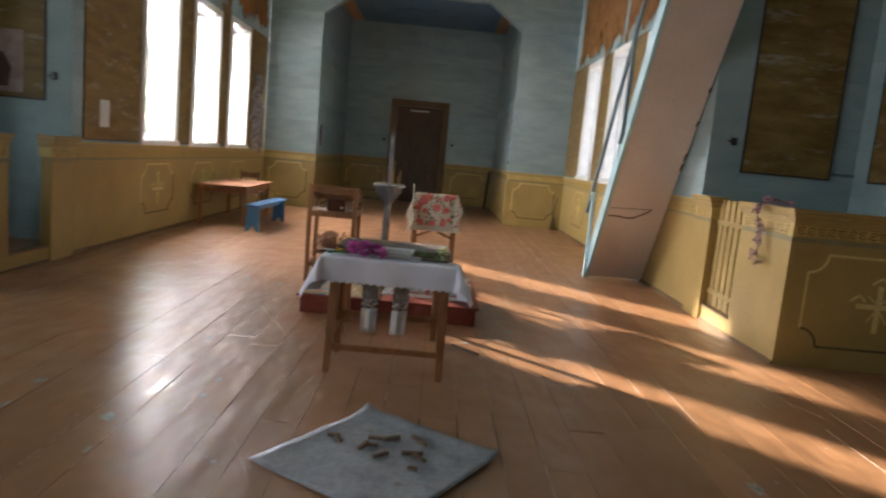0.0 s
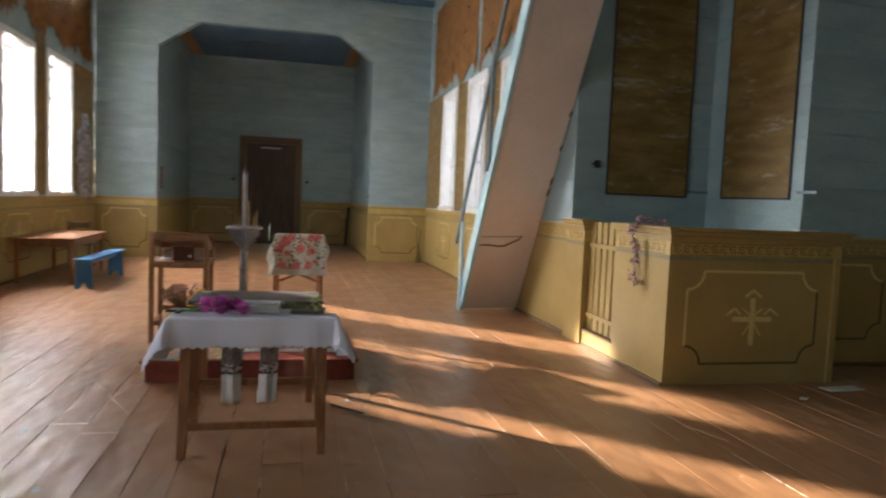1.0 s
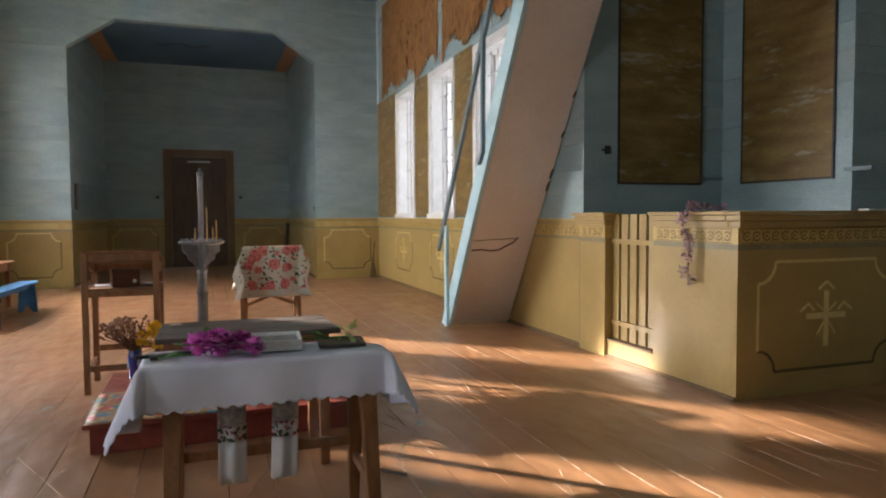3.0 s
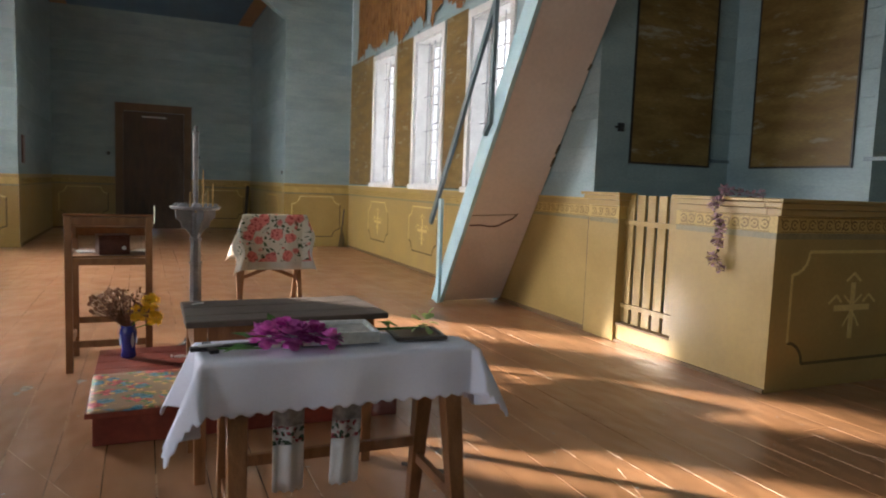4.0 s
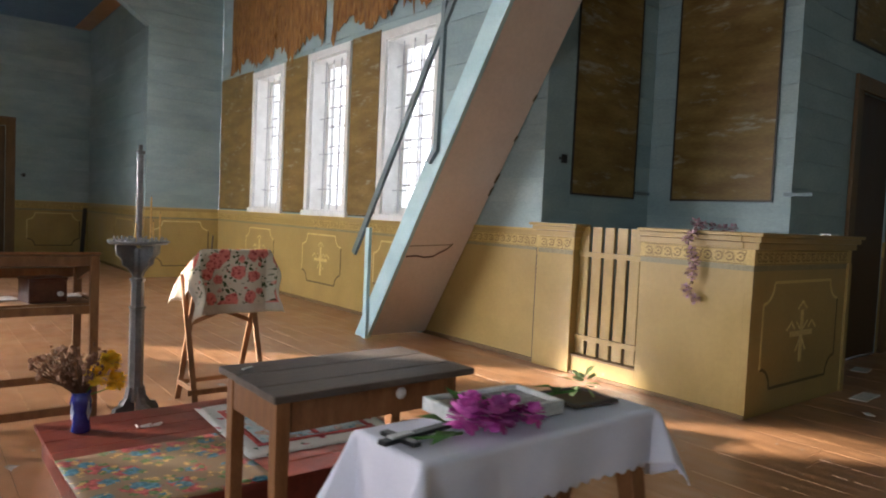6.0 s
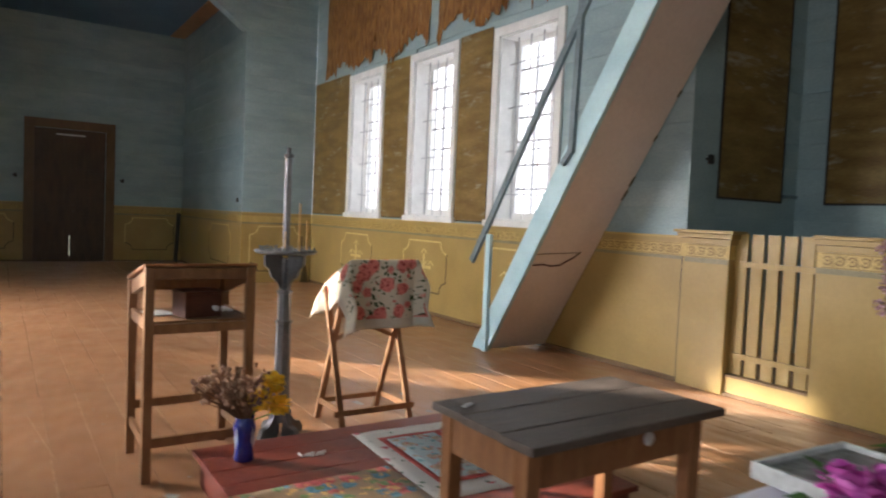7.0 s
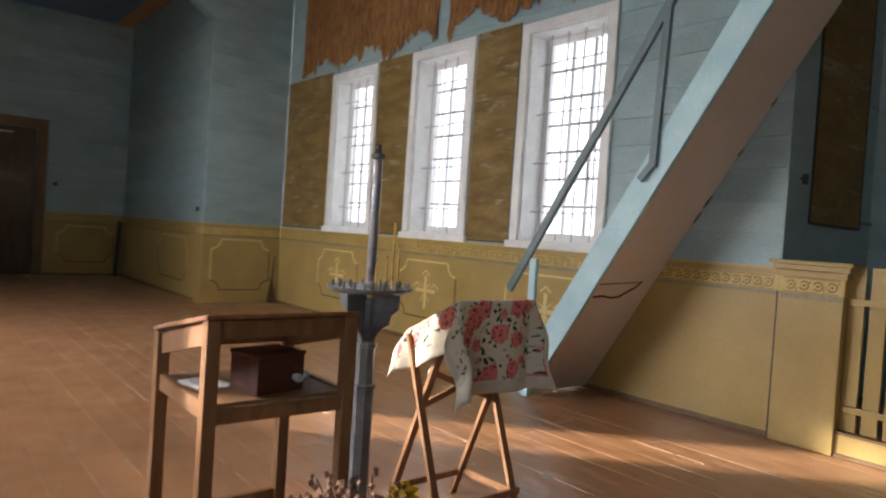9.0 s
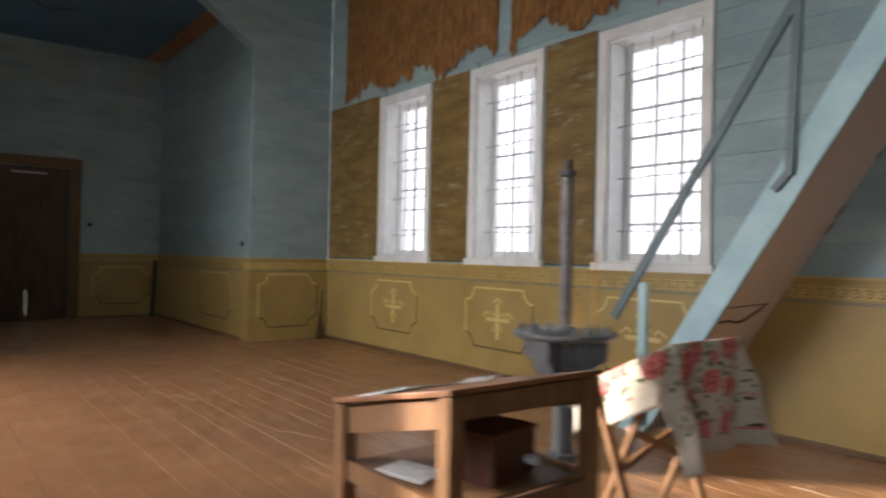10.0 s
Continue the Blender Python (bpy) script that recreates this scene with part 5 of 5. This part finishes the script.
for k in range(90):
    a, r = rng.uniform(0, 6.28), rng.uniform(0.04, 0.2)
    top = Vector((math.cos(a) * r - 0.06, math.sin(a) * r, 0.34 + rng.uniform(0.02, 0.15) - r * 0.2))
    mid = Vector((top.x * 0.4, top.y * 0.4, 0.27))
    beam(bm, (0, 0, 0.18), mid, 0.004, 0.004, (0, 1, 0))
    beam(bm, mid, top, 0.004, 0.004, (0, 1, 0))
    for q in range(2):
        c = top + Vector((rng.uniform(-0.02, 0.02), rng.uniform(-0.02, 0.02), rng.uniform(-0.03, 0.015)))
        s = rng.uniform(0.007, 0.013)
        turned(heads, [(s * 0.4, -s), (s, -s * 0.2), (s * 0.9, s * 0.5), (s * 0.3, s)], 6, c, rng.random())
tagged(part("dried_stems", bm, DRIED, vase), kind="stuff")
tagged(part("seed_heads", heads, DRIED, vase, "small brown dried seed heads"), kind="stuff")
for k, (x, y, z, r) in enumerate(((0.06, -0.05, 0.315, 0.064), (0.14, 0.0, 0.375, 0.066), (0.165, -0.03, 0.27, 0.06))):
    bm = bmesh.new()
    petals(bm, (x, y, z), r, 90, 40 + k, 1.0)
    part("yellow_flower", bm, YELLOW, vase)
    part("stem", BM(((0, 0, 0.19), (x, y, z - 0.03), 0.006, 0.006, (0, 1, 0))), LEAF, vase)
for k in range(5):
    b = thing("wax_stub", (-0.80 + 0.03 * k, 7.50 + rng.uniform(-0.03, 0.03), PZ + 0.006, 0, 90, rng.uniform(0, 180)), "short white candle stub lying on the platform", "candle stub", "candle stubs")
    bm = bmesh.new()
    turned(bm, [(0.006, 0), (0.006, 0.05)], 8)
    part("stub", bm, PAPER, b)
cup = thing("small_cup", (0.44, 7.72, PZ + 0.002), "small white cup standing on the platform edge", "cup")
bm = bmesh.new()
turned(bm, [(0.028, 0), (0.035, 0.05), (0.037, 0.055), (0.031, 0.05), (0.025, 0.012)], 14)
part("cup", bm, PAPER, cup, smooth=True)

# ---- lectern, candle stand, folding stand with the shawl ----
lec = thing("lectern", (-1.205, 8.26, 0, 0, 0, 0), "pine lectern frame with a sloping top and a shelf", "lectern")
LW, LD = 0.265, 0.255
for sx in (-1, 1):
    for sy, h in ((-1, 1.145), (1, 1.03)):
        part("leg", B((sx * LW - 0.024, sx * LW + 0.024, sy * LD - 0.024, sy * LD + 0.024, 0.001, h)), WOOD_PALE, lec, bevel=0.004)
for sx in (-1, 1):
    part("side_rail", BM(((sx * LW, -LD + 0.025, 0.835), (sx * LW, LD - 0.025, 0.835), 0.022, 0.06)), WOOD_PALE, lec)
    part("side_rail", BM(((sx * LW, -LD + 0.025, 0.20), (sx * LW, LD - 0.025, 0.20), 0.022, 0.05)), WOOD_PALE, lec)
    part("side_rail", BM(((sx * LW, -LD + 0.025, 1.095), (sx * LW, LD - 0.025, 0.985), 0.022, 0.075)), WOOD_PALE, lec)
for sy, zs in ((-1, (0.21, 0.815, 1.11)), (1, (0.29, 0.815, 0.995))):
    for z in zs:
        part("cross_rail", BM(((-LW + 0.025, sy * LD, z), (LW - 0.025, sy * LD, z), 0.022, 0.05 if z < 0.9 else 0.06)), WOOD_PALE, lec)
part("shelf", B((-LW + 0.012, LW - 0.012, -LD + 0.012, LD - 0.012, 0.842, 0.856)), WOOD_PALE, lec)
bm = bmesh.new()
prism(bm, ((-LD - 0.03, 1.15), (LD + 0.03, 1.03), (LD + 0.03, 1.046), (-LD - 0.03, 1.166)), lambda u, z, d: ((LW + 0.03) * (1 if d else -1), u, z))
part("sloping_top", bm, WOOD, lec, bevel=0.003)
bx2 = thing("wooden_box", (-1.19, 8.16, 0.858, 0, 0, 12), "dark red wooden box with pale knob on the shelf", "box")
part("body", B((-0.105, 0.105, -0.085, 0.085, 0, 0.13)), BOXWOOD, bx2, bevel=0.004)
part("lid", B((-0.109, 0.109, -0.089, 0.089, 0.1305, 0.145)), BOXWOOD, bx2, bevel=0.003)
bm = bmesh.new()
turned(bm, [(0.012, 0), (0.016, 0.02), (0.014, 0.035)], 10)
kn = part("knob", bm, CREAM_PANE, bx2, "pale round knob")
kn.matrix_basis = pose(0.06, -0.0855, 0.05, 90, 0, 0)
for k, (x, y, rz) in enumerate(((-1.38, 8.3, 14), (-1.0, 8.36, -20))):
    p = thing("papers", (x, y, 0.858, 0, 0, rz), "loose white sheets on the lectern's shelf", "paper", "papers on the lectern")
    for q in range(2):
        part("sheet", B((-0.06 + 0.012 * q, 0.06 + 0.012 * q, -0.09, 0.09, 0.003 * q, 0.003 * q + 0.0022)), PAPER, p)
for k, (x, u, rz) in enumerate(((-1.40, 0.12, 9), (-1.22, 0.17, -8), (-1.05, 0.13, 20))):
    z = 1.166 - (u + LD + 0.03) * 0.12 / (2 * LD + 0.06) + 0.003
    p = thing("papers", pose(x, 8.26 + u, z, 0, 0, rz) @ pose(0, 0, 0, -12.0), "white paper lying on the lectern's sloping top", "paper", "papers on the lectern")
    part("sheet", B((-0.085, 0.085, -0.06, 0.06, 0, 0.003)), PAPER, p)

cs = thing("candle_stand", (-0.585, 8.42, 0), "grey-painted metal church candle stand with a scalloped plate", "candle stand")
bm = bmesh.new()
turned(bm, [(0.055, 0.10), (0.05, 0.22), (0.048, 0.74), (0.056, 0.745), (0.056, 0.76), (0.043, 0.765), (0.042, 0.93), (0.052, 0.935), (0.052, 0.955), (0.036, 0.96), (0.034, 1.16)], 8, twist=0.5)
part("column", bm, STEEL_GREY, cs)
for k in range(4):
    a = k * 90 + 20
    bm = bmesh.new()
    prism(bm, ((0.03, 0.0), (0.17, 0.0), (0.175, 0.03), (0.15, 0.075), (0.10, 0.085), (0.07, 0.13), (0.058, 0.2), (0.03, 0.2)), lambda u, z, d: (u, 0.02 if d else -0.02, z + 0.001))
    f = part("foot", bm, STEEL_GREY, cs, bevel=0.003)
    f.matrix_basis = pose(0, 0, 0, 0, 0, a)
    bm = bmesh.new()
    prism(bm, ((0.03, 0.94), (0.05, 0.99), (0.085, 1.03), (0.115, 1.045), (0.125, 1.09), (0.165, 1.12), (0.17, 1.185), (0.03, 1.185)), lambda u, z, d: (u, 0.006 if d else -0.006, z))
    f = part("bracket", bm, STEEL_GREY, cs)
    f.matrix_basis = pose(0, 0, 0, 0, 0, a)
bm = bmesh.new()
turned(bm, [(0.10, 1.185), (0.185, 1.192), (0.198, 1.205), (0.198, 1.215), (0.188, 1.212), (0.05, 1.208)], 20)
part("plate", bm, STEEL_GREY, cs)
bm = bmesh.new()
turned(bm, [(0.03, 1.205), (0.03, 1.235), (0.018, 1.24), (0.022, 1.30), (0.022, 1.80), (0.006, 1.801)], 12)
part("lamp_tube", bm, TUBE, cs, "tall grey tube candle in the middle", smooth=False)
bm = bmesh.new()
turned(bm, [(0.005, 1.802), (0.03, 1.806), (0.032, 1.825), (0.014, 1.83), (0.014, 1.868), (0.004, 1.869)], 12)
part("cap", bm, IRON, cs, "dark metal cap")
bm = bmesh.new()
turned(bm, [(0.006, 0), (0.006, 0.028)], 6)
cup_me = mesh_of(bm, "candle_socket", STEEL_GREY)
for k in range(30):
    a = k * 2.399
    r = 0.07 + 0.115 * math.sqrt((k + 0.5) / 30)
    shared("candle_socket", cup_me, cs, pose(r * math.cos(a), r * math.sin(a), 1.211))
for x, y, h in ((0.05, -0.10, 0.30), (0.10, 0.02, 0.13), (0.13, -0.03, 0.19), (-0.05, -0.12, 0.12)):
    c = thing("wax_candle", (-0.585 + x, 8.42 + y, 1.215), "thin yellow beeswax candle in the candle stand", "candle", "wax candles")
    bm = bmesh.new()
    turned(bm, [(0.0055, 0), (0.005, h)], 8)
    part("taper", bm, WAX, c)
    part("wick", BM(((0, 0, h), (0.001, 0.002, h + 0.012), 0.002, 0.002, (0, 1, 0))), BLACK, c)

an = thing("folding_stand", (0.015, 8.45, 0), "folding wooden reading stand with crossed legs", "reading stand")
for sx in (-0.255, 0.255):
    part("leg", BM(((sx, -0.26, 0.002), (sx, 0.10, 0.96), 0.022, 0.04, (1, 0, 0))), WOOD_PALE, an, bevel=0.003)
    part("leg", BM(((sx * 0.9, 0.24, 0.002), (sx * 0.9, -0.21, 1.12), 0.022, 0.04, (1, 0, 0))), WOOD_PALE, an, bevel=0.003)
    part("foot_rail", BM(((sx * 0.95, -0.20, 0.155), (sx * 0.95, 0.185, 0.145), 0.015, 0.035)), WOOD_PALE, an)
part("cross_rail", BM(((-0.30, -0.205, 0.15), (0.30, -0.205, 0.15), 0.022, 0.04)), WOOD_PALE, an, bevel=0.003)
part("cross_rail", BM(((-0.25, 0.19, 0.14), (0.25, 0.19, 0.14), 0.022, 0.035)), WOOD_PALE, an, bevel=0.003)
part("brace", BM(((-0.25, 0.0, 0.60), (0.24, -0.06, 0.80), 0.016, 0.03)), WOOD_PALE, an)
part("brace", BM(((-0.24, -0.06, 0.80), (0.25, 0.0, 0.60), 0.016, 0.03)), WOOD_PALE, an)
part("book_rest", BM(((-0.24, -0.075, 1.065), (0.24, -0.075, 1.065), 0.36, 0.02, (0, 0.5, 1))), WOOD_PALE, an)
sh = thing("printed_shawl", (0.015, 8.45, 0), "cream shawl printed with red roses over the reading stand", "shawl")
bm = bmesh.new()
drape(bm, -0.24, 0.255, -0.25, 0.10, 1.168, (0.24, 0.12, 0.47, 0.14), 1.0, 0.0, 0.28, 0.017, 0.022, 3, -0.5, hem=0.05)
cloth_part("cloth", bm, ROSE_CLOTH, sh).data.materials.append(CREAM_HEM)

# ---- bench, side table, chair at the window wall ----
bench = thing("bench", (-3.16, 12.83, 0, 0, 0, -1.5), "bright blue painted wooden bench with notched plank ends", "bench")
part("seat", B((-0.13, 0.13, -1.0, 1.0, 0.44, 0.475)), BENCH_BLUE, bench, bevel=0.006)
for y in (-0.88, 0.88):
    bm = bmesh.new()
    prism(bm, ((-0.13, 0.002), (-0.07, 0.002), (0.0, 0.12), (0.07, 0.002), (0.13, 0.002), (0.105, 0.439), (-0.105, 0.439)), lambda u, z, d: (u, y + (0.018 if d else -0.018), z))
    part("end_plank", bm, BENCH_BLUE, bench, bevel=0.003)
part("rail", B((-0.012, 0.012, -0.86, 0.86, 0.36, 0.439)), BENCH_BLUE, bench)
lt = thing("side_table", (-3.93, 13.45, 0, 0, 0, 2), "plain pine table with a worn pale top", "table")
part("tabletop", B((-0.47, 0.47, -1.12, 1.12, 0.72, 0.75)), WOOD, lt, bevel=0.005)
legs_of(lt, ((-0.40, -0.98), (0.40, -0.98), (-0.40, 0.98), (0.40, 0.98)), 0.72, 0.07, WOOD, 0.75)
part("apron", B((-0.365, 0.365, -0.995, -0.97, 0.60, 0.719)), WOOD, lt)
part("apron", B((-0.365, 0.365, 0.97, 0.995, 0.60, 0.719)), WOOD, lt)
part("apron", B((0.39, 0.415, -0.94, 0.94, 0.60, 0.719)), WOOD, lt)
part("apron", B((-0.415, -0.39, -0.94, 0.94, 0.60, 0.719)), WOOD, lt)
ch = thing("wooden_chair", (-4.05, 15.0, 0, 0, 0, 180), "dark brown wooden chair pushed up to the side table", "chair")
part("seat", B((-0.21, 0.21, -0.2, 0.2, 0.44, 0.47)), CASING_BROWN, ch, bevel=0.006)
legs_of(ch, ((-0.18, -0.17), (0.18, -0.17)), 0.44, 0.04, CASING_BROWN)
for x in (-0.18, 0.18):
    part("back_leg", B((x - 0.02, x + 0.02, 0.16, 0.2, 0.001, 0.92)), CASING_BROWN, ch)
part("backrest", B((-0.21, 0.21, 0.155, 0.205, 0.79, 0.90)), CASING_BROWN, ch, bevel=0.012)
part("back_rail", B((-0.16, 0.16, 0.17, 0.19, 0.6, 0.65)), CASING_BROWN, ch)
br = thing("broom", (3.1, 17.28, 0), "dark twig broom leaning in the corner", "broom")
bm = bmesh.new()
rng = random.Random(31)
for k in range(40):
    beam(bm, (rng.uniform(-0.09, 0.09), rng.uniform(-0.05, 0.05), 0.004), (rng.uniform(-0.02, 0.02), 0.03 + rng.uniform(-0.02, 0.02), 0.48), 0.006, 0.006, (0, 1, 0))
part("twigs", bm, DARK_LINE, br)
part("handle", BM(((0, 0.03, 0.4), (0.05, 0.07, 0.85), 0.025, 0.025, (0, 1, 0))), DARK_WOOD, br)
bd = thing("leaning_board", (1.62, 22.5, 0), "dark narrow board leaning against the far wall", "board")
part("board", BM(((0.05, 0.0, 0.004), (0.14, 0.13, 1.25), 0.10, 0.03, (0, 1, 0))), BLACK_EDGE, bd)

# garland of faded flowers on the enclosure
gd = thing("garland", (3.235, 6.48, 0), "garland of faded pink artificial flowers hanging over the enclosure", "garland")
rng = random.Random(7)
bm = bmesh.new()
line = [(0.10, -0.20, 1.475), (0.05, -0.08, 1.50), (-0.02, -0.0, 1.52), (-0.09, 0.03, 1.44), (-0.095, 0.06, 1.34), (-0.05, 0.03, 1.22), (-0.05, 0.02, 1.1), (-0.05, 0.06, 0.98), (-0.05, 0.0, 0.88)]
for a, b in zip(line, line[1:]):
    beam(bm, a, b, 0.006, 0.006, (0, 1, 0))
part("stem", bm, DARK_LINE, gd)
for k in range(16):
    t = k / 15 * (len(line) - 1.001)
    i = int(t)
    p = Vector(line[i]).lerp(Vector(line[i + 1]), t - i) + Vector((rng.uniform(-0.025, 0.0), rng.uniform(-0.03, 0.03), rng.uniform(-0.02, 0.02)))
    bm = bmesh.new()
    petals(bm, p, rng.uniform(0.04, 0.06), 18, 80 + k, 1.0)
    part("flower", bm, PINK_DRY, gd)
bm = bmesh.new()
for k in range(12):
    t = rng.uniform(0, len(line) - 1.001)
    i = int(t)
    p = Vector(line[i]).lerp(Vector(line[i + 1]), t - i)
    leaf(bm, p, p + Vector((rng.uniform(-0.05, -0.01), rng.uniform(-0.07, 0.07), rng.uniform(-0.06, 0.02))), 0.014)
part("leaves", bm, DARK_LINE, gd)

# ---- on the floor ----
tin = thing("metal_sheet", pose(-0.19, 3.40, 0.004, 0, 0, -33.5), "dusty grey metal sheet with bent edges lying on the floor", "metal sheet")
bm = bmesh.new()
n = 22
g = []
for i in range(n + 1):
    row = []
    for j in range(n + 1):
        u, v = i / n * 2 - 1, j / n * 2 - 1
        z = 0.012 * max(0, abs(u) - 0.8) / 0.2 + 0.03 * max(0, v - 0.88) / 0.12 + 0.05 * max(0, u * -v - 0.7) + 0.006 * noise.noise(Vector((u * 3, v * 3, 1))) + 0.006
        row.append(bm.verts.new((u * 0.47, v * 0.47, z)))
    g.append(row)
for i in range(n):
    for j in range(n):
        bm.faces.new((g[i][j], g[i + 1][j], g[i + 1][j + 1], g[i][j + 1]))
cloth_part("sheet", bm, TIN, tin)
rng = random.Random(3)
for k in range(11):
    a = rng.uniform(0, 180)
    d = thing("rubble", (-0.19 + rng.uniform(-0.28, 0.25), 3.45 + rng.uniform(-0.2, 0.25), 0.022, 0, 0, a), "brown crumbs of plaster and wood on the metal sheet", "rubble", "rubble on the metal sheet")
    s = rng.uniform(0.02, 0.075)
    part("piece", B((-s, s, -0.012, 0.012, -0.004, rng.uniform(0.006, 0.016))), RUST, d, bevel=0.004)
for x, y, a, w, d in ((4.98, 5.80, 3, 0.2, 0.07), (6.3, 6.3, 10, 0.14, 0.08), (4.35, 5.55, 40, 0.05, 0.03)):
    p = thing("floor_paper", (x, y, 0.004, 0, 0, a), "white paper sheet lying on the floor", "paper", "papers on the floor")
    part("sheet", B((-w, w, -d, d, 0, 0.006)), PAPER, p)
bp = thing("booklet", (4.7, 6.09, 1.457, 0, 0, 8), "thin pale booklet lying on the enclosure's cap", "booklet")
part("cover", B((-0.14, 0.14, -0.045, 0.045, 0, 0.012)), PAPER, bp, bevel=0.003)
bt = thing("floor_batten", (0.45, 5.45, 0.002), "thin dark stick lying on the floor", "stick")
part("stick", BM(((-0.2, 0.25, 0.01), (0.02, 0.02, 0.012), 0.016, 0.016)), DARK_WOOD, bt)
rng = random.Random(17)
bm = bmesh.new()
for k in range(700):
    x, y = rng.uniform(-4, 3), rng.uniform(1.5, 12)
    s = rng.uniform(0.003, 0.012)
    v = [bm.verts.new((x + s * math.cos(q * 1.571 + x * 9) * rng.uniform(0.5, 1.4), y + s * math.sin(q * 1.571 + x * 9), 0.004 + 0.003 * rng.random())) for q in range(4)]
    bm.faces.new(v)
for k in range(26):
    x, y = rng.uniform(-2.6, 2.6), rng.uniform(1.6, 9.0)
    r = rng.uniform(0.015, 0.05)
    pts = [(x + r * rng.uniform(0.4, 1.2) * math.cos(q * 0.785), y + 1.8 * r * rng.uniform(0.4, 1.2) * math.sin(q * 0.785)) for q in range(8)]
    bm.faces.new([bm.verts.new((u, v, 0.0032)) for u, v in pts])
dust = part("floor_flakes", bm, PAPER_GREY)
tagged(dust, "small flakes of paint and plaster scattered on the floor", "flakes", kind="stuff")

bm = bmesh.new()
rng = random.Random(23)
for k in range(260):
    joint = k < 190
    y, ln = rng.uniform(1.5, 15.0), rng.uniform(0.15, 1.1)
    x = XL + 0.235 * rng.randint(3, 31) if joint else rng.uniform(-3.8, 3.0)
    a = rng.gauss(0, 0.004) if joint else rng.gauss(0, 0.25)
    n = 5
    for q in range(n):
        w = rng.uniform(0.003, 0.011) if joint else rng.uniform(0.002, 0.006)
        u, v = ln * q / n, ln * (q + rng.uniform(0.55, 1.0)) / n
        beam(bm, (x + u * math.sin(a), y + u * math.cos(a), 0.0), (x + v * math.sin(a), y + v * math.cos(a), 0.0), w, 0.0024)
scr = part("floor_scratches", bm, mat("pale_scratch", (0.45, 0.30, 0.20), (0.55, 0.40, 0.28), 0.6, 20))
tagged(scr, "pale scratches and worn plank edges in the floor paint", "scratches", kind="stuff")

# ---- floor planks, last ----
def planks(x0, x1, y0, y1, seed):
    rng = random.Random(seed)
    x, w = x0, 0.235
    while x < x1 - 0.03:
        ww = min(w, x1 - x)
        y = y0 - rng.uniform(0, 4.5)
        while y < y1:
            ln = rng.choice((4.6, 5.2, 6.0))
            a, b = max(y, y0), min(y + ln, y1)
            if b - a > 0.05:
                bm = bmesh.new()
                g, dz = rng.choice((0.0008, 0.0012, 0.002, 0.0035)), rng.uniform(-0.0025, 0.0)
                v = box(bm, x + g, x + ww - g, a + 0.0015, b - 0.0015, -0.03, dz)
                for q in v[4:]:
                    q.co.z += rng.uniform(-0.0015, 0.0005)
                part("plank", bm, FLOOR, floor)
            y += ln
        x += ww


planks(XL, XR, CY0, YF, 1)
planks(AL - 0.02, AR + 0.02, YF, YD, 2)
planks(XR, CX1, CY0, PY, 3)
planks(CX0, XL, CY0, PY, 4)
